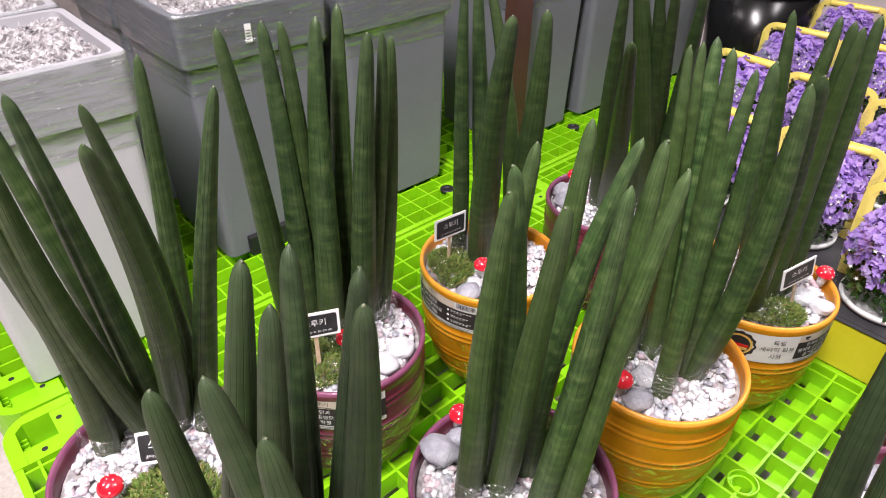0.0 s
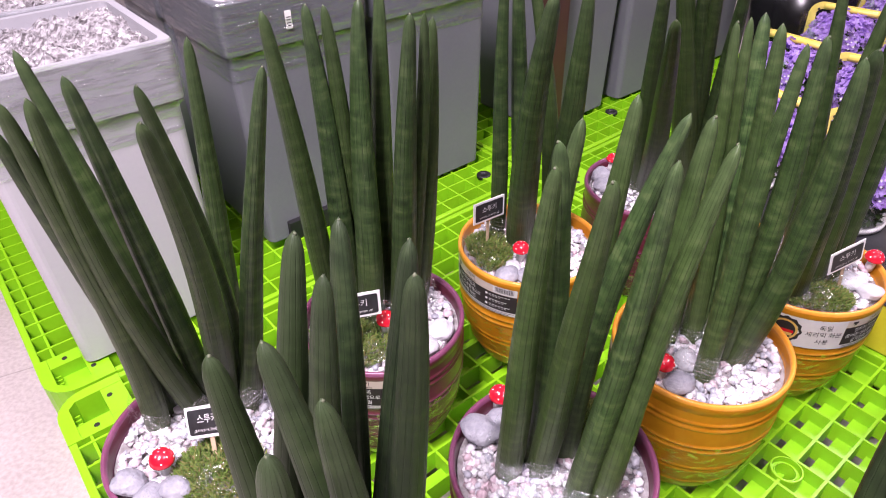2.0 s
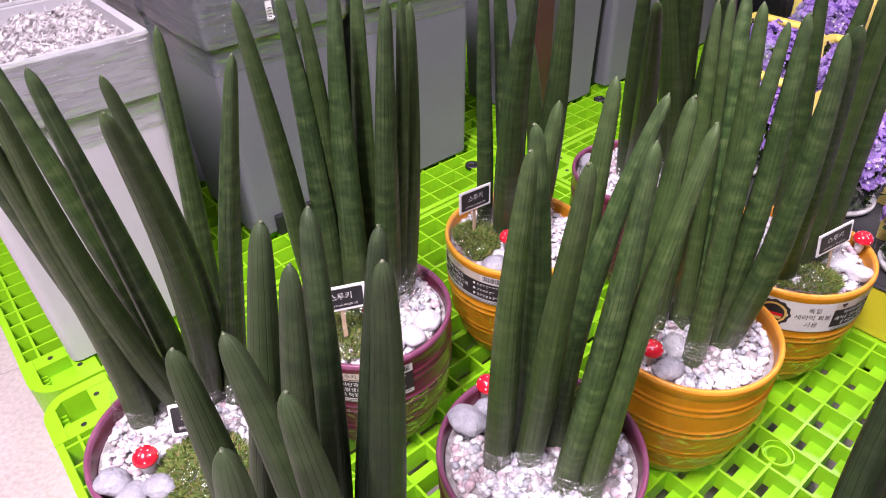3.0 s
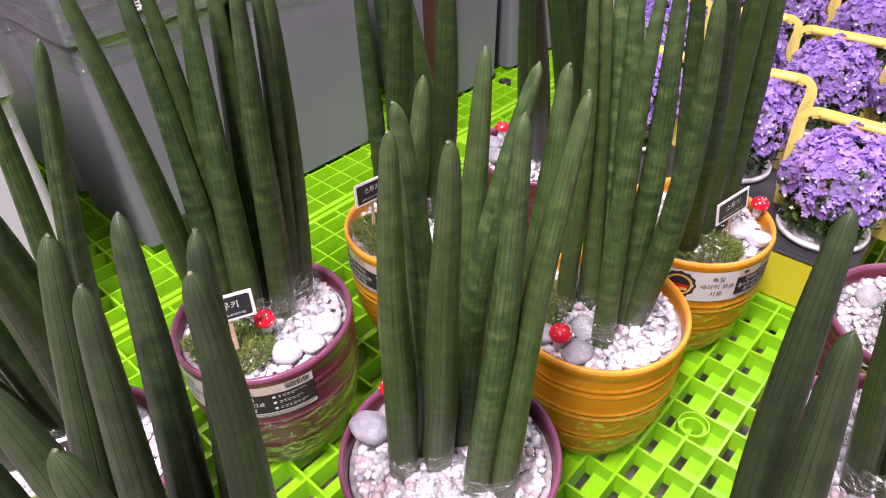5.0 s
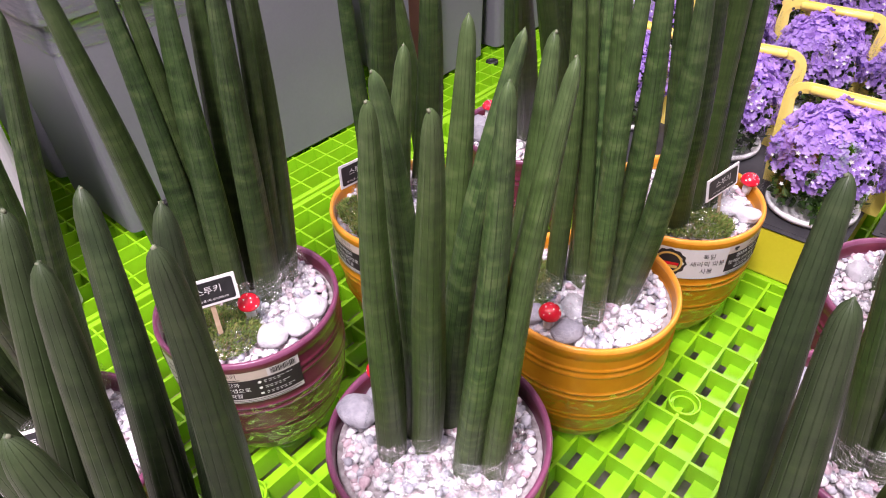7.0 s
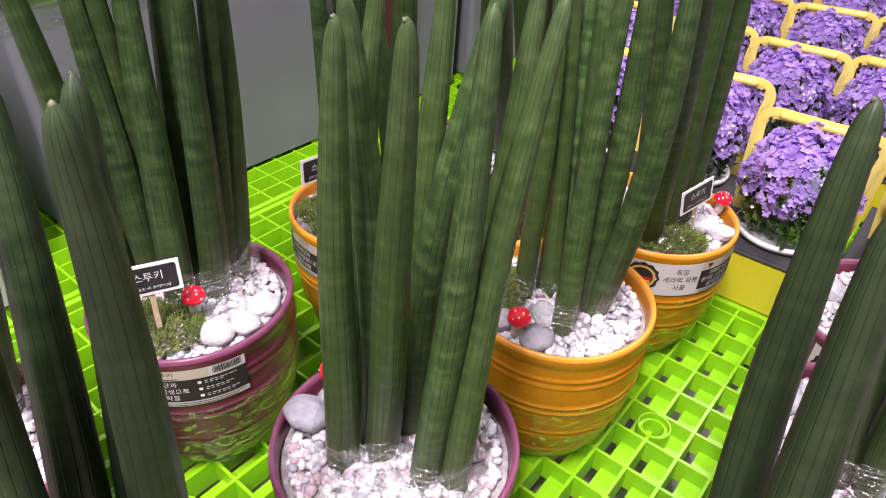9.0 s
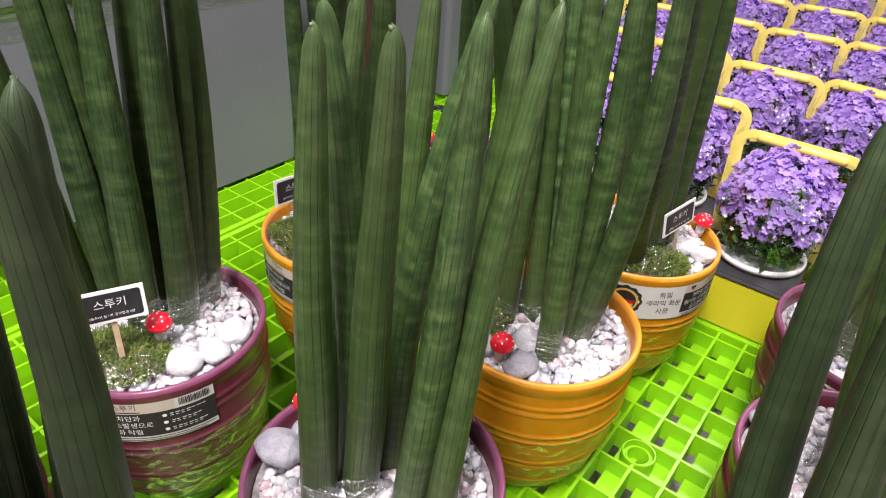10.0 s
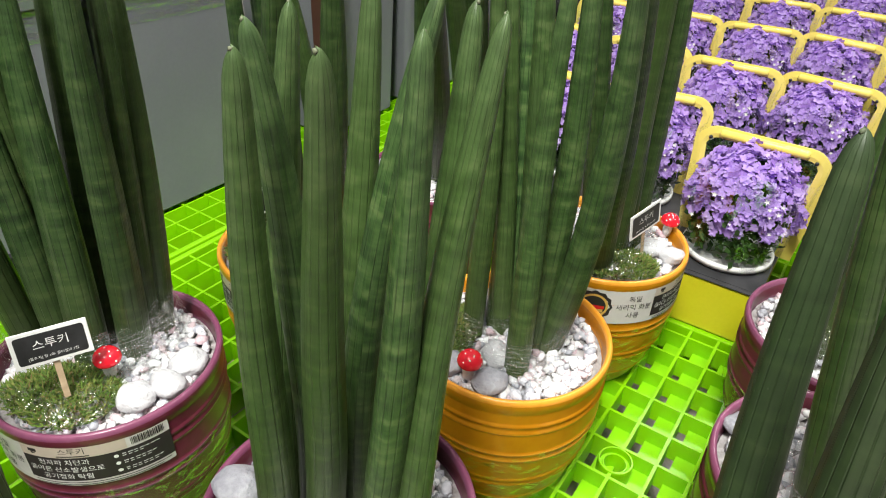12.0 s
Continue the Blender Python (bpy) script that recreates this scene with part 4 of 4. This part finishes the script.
def planter(u, v, material, words, seed, filled=False, bare=None):
    """A tall square tapered planter with a deep rim band, wrapped in stretch film; u, v is its middle."""
    root = thing("square_planter", FRAME @ pose(u, v, 0.0), words, "planter", "square planters")
    def square(half, z, r=0.016, k=5):
        pts = []
        for sx, sy, a0 in ((1, 1, 0), (-1, 1, 90), (-1, -1, 180), (1, -1, 270)):
            pts += [(sx * (half - r) + r * math.cos(radians(a0 + 90 * i / k)), sy * (half - r) + r * math.sin(radians(a0 + 90 * i / k)), z) for i in range(k + 1)]
        return pts
    def loft(rows, cap=True):
        bm = bmesh.new()
        rings = [[bm.verts.new(p) for p in row] for row in rows]
        n = len(rings[0])
        for a, b in zip(rings, rings[1:]):
            for i in range(n):
                bm.faces.new((a[i], a[(i + 1) % n], b[(i + 1) % n], b[i]))
        if cap:
            bm.faces.new(rings[0])
            bm.faces.new(rings[-1])
        return bm
    part("body", loft([square(0.124, 0.002), square(0.128, 0.006), square(0.137, 0.412)]), bare or material, root)
    part("rim", loft([square(0.134, 0.409), square(0.1445, 0.411), square(0.147, 0.497), square(0.1455, 0.500), square(0.133, 0.500), square(0.130, 0.420), square(0.05, 0.419)], True), material, root, "deep rim band")
    bm = bmesh.new()
    rows = []
    for j in range(9):
        z = 0.36 + 0.143 * j / 8
        half = 0.1365 if z < 0.405 else 0.1485
        rows.append([(x + 0.0012 * noise.noise(Vector((x * 30, y * 30, z * 50 + seed))), y + 0.0012 * noise.noise(Vector((y * 30, x * 30, z * 50))), z) for x, y, z in square(half + 0.001, z, k=8)])
    bm = loft(rows, False)
    part("stretch_film", bm, STRETCH, root, "wound clear stretch film", True)
    if filled:
        rng = random.Random(seed)
        bm = bmesh.new()
        n = 90
        def crease(x, y):
            """Sharp folds: the distance of several noises from nought."""
            h = 0.0
            for k, size in ((11, 0.016), (31, 0.010), (83, 0.006)):
                q = Vector((x * k + seed * 3.1, y * k, k))
                q += Vector((noise.noise(q * 0.7), noise.noise(q * 0.7 + Vector((5, 3, 1))), 0)) * 0.9
                h += size * (1 - 2.2 * abs(noise.noise(q)))
            return h
        grid = [[bm.verts.new((x, y, 0.466 + crease(x, y))) for x in (-0.1325 + 0.265 * i / n for i in range(n + 1))] for y in (-0.1325 + 0.265 * j / n for j in range(n + 1))]
        for j in range(n):
            for i in range(n):
                bm.faces.new((grid[j][i], grid[j][i + 1], grid[j + 1][i + 1], grid[j + 1][i]))
        for i in range(420):
            p = Vector((rng.uniform(-0.115, 0.115), rng.uniform(-0.115, 0.115), rng.uniform(0.474, 0.490)))
            a, l = rng.random() * 6.28, rng.uniform(0.012, 0.035)
            d, w = Vector((math.cos(a), math.sin(a), rng.uniform(-0.2, 0.3))) * l, Vector((-math.sin(a), math.cos(a), rng.uniform(-1, 1))) * rng.uniform(0.0005, 0.0016)
            rib = [(p + d * t + w * k * (1 - 0.6 * t) + Vector((0, 0, 0.006 * math.sin(3 * t + i)))) for t in (0, 0.35, 0.7, 1) for k in (-1, 1)]
            v = [bm.verts.new(q) for q in rib]
            for k in (0, 2, 4):
                bm.faces.new((v[k], v[k + 1], v[k + 3], v[k + 2]))
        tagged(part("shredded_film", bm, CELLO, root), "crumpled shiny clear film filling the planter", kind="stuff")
    return root


planter(0.437, 1.080, BIN_LIGHT, "pale grey square planter heaped with crumpled clear film", 1, True, BIN_WHITE)
planter(0.437, 1.390, BIN_LIGHT, "pale grey square planter wrapped in clear stretch film", 2, True)
planter(0.839, 1.190, BIN_DARK, "mid-grey square planter wrapped in clear stretch film", 3, True)
planter(0.839, 1.500, BIN_DARK, "mid-grey square planter wrapped in clear stretch film", 4, True)
planter(1.155, 1.180, BIN_DARK, "mid-grey square planter wrapped in clear stretch film", 5, True)
planter(1.155, 1.490, BIN_DARK, "mid-grey square planter wrapped in clear stretch film", 6, True)
planter(1.645, 1.185, BIN_DARK, "mid-grey square planter wrapped in clear stretch film", 7)
planter(1.960, 1.180, BIN_DARK, "mid-grey square planter wrapped in clear stretch film", 8)
planter(2.270, 1.180, BIN_DARK, "mid-grey square planter wrapped in clear stretch film", 9)

sticker = thing("paper_sticker", FRAME @ pose(0.819, 1.0418, 0.453) @ pose(0, 0, 0, 90), "small white paper sticker on the planter rim", "sticker")
bm = bmesh.new()
box(bm, -0.006, -0.016, 0.0, 0.006, 0.016, 0.0012)
part("paper", bm, WHITE, sticker)
bm = bmesh.new()
for k in range(4):
    box(bm, -0.004, 0.004 - k * 0.005, 0.0013, 0.004 - 0.001 * (k % 2), 0.0055 - k * 0.005, 0.0016)
part("print", bm, INK, sticker, "unreadable dark print")
plinth = thing("black_plinth", FRAME @ pose(0.805, 1.052, 0.0), "flat black plastic plinth edge under the planter", "plinth")
bm = bmesh.new()
boxed(bm, -0.052, -0.004, 0.001, 0.052, 0.016, 0.045, bevel=0.002)
part("edge", bm, BLACK, plinth)

post = thing("brown_post", FRAME @ pose(1.495, 1.020, 0), "dark brown painted square wooden post on the pallet", "post")
bm = bmesh.new()
boxed(bm, -0.027, -0.020, 0.001, 0.027, 0.020, 1.15, bevel=0.003)
part("shaft", bm, BROWN, post)

bucket = thing("black_bucket", pose(0.98, 2.46, 0.001), "round glossy black plastic bucket with a rolled rim", "bucket")
part("body", lathe(((0, 0.0), (0.135, 0.0), (0.14, 0.006), (0.165, 0.315), (0.158, 0.315), (0.13, 0.02), (0, 0.02)), 56), BUCKET, bucket, smooth=True)
part("rim", lathe(((0.162, 0.306), (0.174, 0.307), (0.177, 0.318), (0.170, 0.325), (0.158, 0.322), (0.158, 0.306), (0.162, 0.306)), 56), BUCKET, bucket, "rolled rim", True)

# ---- floor, walls, ceiling ----


def slab(name, x0, y0, z0, x1, y1, z1, material, words, category):
    bm = bmesh.new()
    box(bm, x0, y0, z0, x1, y1, z1)
    return tagged(part(name, bm, material), words, category, kind="structure")


slab("floor", -5, -5, -0.35, 6, 6, -0.15, CONCRETE, "worn cracked grey-pink concrete shop floor", "floor")
slab("wall_north", -5, 6, -0.15, 6, 6.2, 3.0, WALL, "dark grey painted shop wall", "wall")
slab("wall_south", -5, -5.2, -0.15, 6, -5, 3.0, WALL, "dark grey painted shop wall", "wall")
slab("wall_east", 6, -5.2, -0.15, 6.2, 6.2, 3.0, WALL, "dark grey painted shop wall", "wall")
slab("wall_west", -5.2, -5.2, -0.15, -5, 6.2, 3.0, WALL, "dark grey painted shop wall", "wall")
slab("ceiling", -5.2, -5.2, 3.0, 6.2, 6.2, 3.2, CEIL, "plain white shop ceiling", "ceiling")

# ---- pallets ----
PITCH_U, PITCH_V = 0.0545, 0.0432
SIDE = 1.100


def plate(bm, outline, z0, z1):
    lo = [bm.verts.new((x, y, z0)) for x, y in outline]
    hi = [bm.verts.new((x, y, z1)) for x, y in outline]
    n = len(outline)
    for i in range(n):
        bm.faces.new((lo[i], lo[(i + 1) % n], hi[(i + 1) % n], hi[i]))
    bm.faces.new(hi)
    bm.faces.new(lo[::-1])


def pallet(u0, v0, rings=(), pads=()):
    """A lime plastic pallet, its near left corner at u0, v0 of the pallets' own axes; its deck is at z = 0."""
    root = thing("plastic_pallet", FRAME @ pose(u0, v0, 0), "bright lime-green plastic pallet with an open grid deck on the floor", "pallet", "plastic pallets")
    s, c = SIDE, 0.105
    # bars along and across; between corner blocks they reach the edge, and they stop at the sockets
    sockets = [(u - u0, v - v0) for u, v in rings]

    def spans(at, axis, lo, hi):
        cuts = sorted(p[axis] for p in sockets if abs(p[1 - axis] - at) < 0.021)
        ends = [lo] + [e for q in cuts for e in (q - 0.0195, q + 0.0195)] + [hi]
        return zip(ends[::2], ends[1::2])
    first_v = (0.0957 - v0) % PITCH_V
    first_u = (0.978 - u0) % PITCH_U
    k = first_v
    while k < s - 0.02:
        if k > 0.02:
            inset = 0.012 if c < k < s - c else c
            for lo, hi in spans(k, 0, inset, s - inset):
                bm = bmesh.new()
                box(bm, lo, k - 0.0021, -0.036, hi, k + 0.0021, 0.0, 0.0006)
                part("bar", bm, LIME, root)
        k += PITCH_V
    k = first_u
    while k < s - 0.02:
        if k > 0.02:
            inset = 0.012 if c < k < s - c else c
            for lo, hi in spans(k, 1, inset, s - inset):
                bm = bmesh.new()
                box(bm, k - 0.0021, lo, -0.036, k + 0.0021, hi, -0.0012, 0.0006)
                part("cross_bar", bm, LIME, root)
        k += PITCH_U
    # lower flanges that leave slots
    k = first_v
    while k < s - 0.04:
        if k > 0.02:
            bm = bmesh.new()
            box(bm, 0.02, k + 0.003, -0.0300, s - 0.02, k + 0.0288, -0.0255)
            part("flange", bm, LIME, root)
        k += PITCH_V
    # edge rails
    for x0, y0, x1, y1 in ((c, 0.0, s - c, 0.012), (c, s - 0.012, s - c, s), (0.0, c, 0.012, s - c), (s - 0.012, c, s, s - c)):
        bm = bmesh.new()
        boxed(bm, x0, y0, -0.060, x1, y1, 0.0008, bevel=0.0025)
        part("edge_rail", bm, LIME, root)
    # corner blocks with rounded outer corner and a square pocket
    for sx, sy in ((0, 0), (1, 0), (1, 1), (0, 1)):
        def at(x, y):
            return (s - x if sx else x, s - y if sy else y)
        bm = bmesh.new()
        r = 0.05
        arc = [(r - r * math.cos(radians(a)), r - r * math.sin(radians(a))) for a in (0, 15, 30, 45, 60, 75, 90)]
        outer = [at(*p) for p in arc] + [at(c, 0), at(c, 0.020), at(0.032, 0.020), at(0.020, 0.032), at(0.020, c), at(0, c)]
        plate(bm, outer if sx == sy else outer[::-1], -0.150, 0.001)
        part("corner_block", bm, LIME, root, "rounded corner block")

        def piece(name, x0, y0, z0, x1, y1, z1):
            p, q = at(x0, y0), at(x1, y1)
            b = bmesh.new()
            box(b, min(p[0], q[0]), min(p[1], q[1]), z0, max(p[0], q[0]), max(p[1], q[1]), z1)
            part(name, b, LIME, root)
        for x0, y0, x1, y1 in ((0.070, 0.020, c, 0.085), (0.020, 0.075, 0.070, c), (0.070, 0.085, c, c)):
            piece("deck_plate", x0 + 0.0003, y0 + 0.0003, -0.045, x1, y1, 0.0004)
        for j in range(4):
            piece("pocket_rib", 0.0205, 0.036 + j * 0.010, -0.050, 0.030, 0.039 + j * 0.010, -0.014)
        piece("pocket_floor", 0.0205, 0.0205, -0.060, 0.0695, 0.0745, -0.052)
        # black discs stand for the dark inside of small holes; nothing is cut
        for hx, hy in ((0.080, 0.040), (0.046, 0.090)):
            p = at(hx, hy)
            part("screw_hole", lathe(((0, 0.0008), (0.0042, 0.0008), (0.0046, 0.0004), (0.0046, -0.002), (0, -0.002)), 16), BLACK, root, "small black disc for a hole's dark inside").matrix_basis = pose(*p, 0)
    for u, v in pads:
        part("grip_pad", lathe(((0, -0.006), (0.017, -0.006), (0.017, 0.0022), (0.014, 0.0030), (0.0075, 0.0030), (0.007, 0.001), (0, 0.001)), 28), BLACK, root, "round dark rubber pad", True).matrix_basis = pose(u - u0, v - v0, 0)
    for x, y in ((0.55, 0.06), (0.06, 0.55), (1.04, 0.55), (0.55, 1.04), (0.55, 0.55)):
        bm = bmesh.new()
        boxed(bm, x - 0.05, y - 0.05, -0.150, x + 0.05, y + 0.05, -0.042, bevel=0.006)
        part("foot", bm, LIME, root, "pallet foot")
    for u, v in rings:
        part("ring_socket", lathe(((0.0120, -0.036), (0.0215, -0.036), (0.0222, 0.0), (0.0216, 0.0018), (0.0196, 0.0018), (0.0190, -0.0075), (0.0158, -0.0080), (0.0155, -0.0045), (0.0138, -0.0045), (0.0128, -0.0150), (0.0120, -0.036)), 36), LIME, root, "round stepped socket").matrix_basis = pose(u - u0, v - v0, 0)
    return root


pallet(0.237, -0.195, rings=((1.006, 0.097), (0.53, 0.45), (1.0, 0.62)), pads=((0.550, 0.564),))
pallet(0.237, 0.911, pads=((1.245, 0.990),))
pallet(1.343, -0.195)
pallet(1.343, 0.911, pads=((1.760, 1.015),))
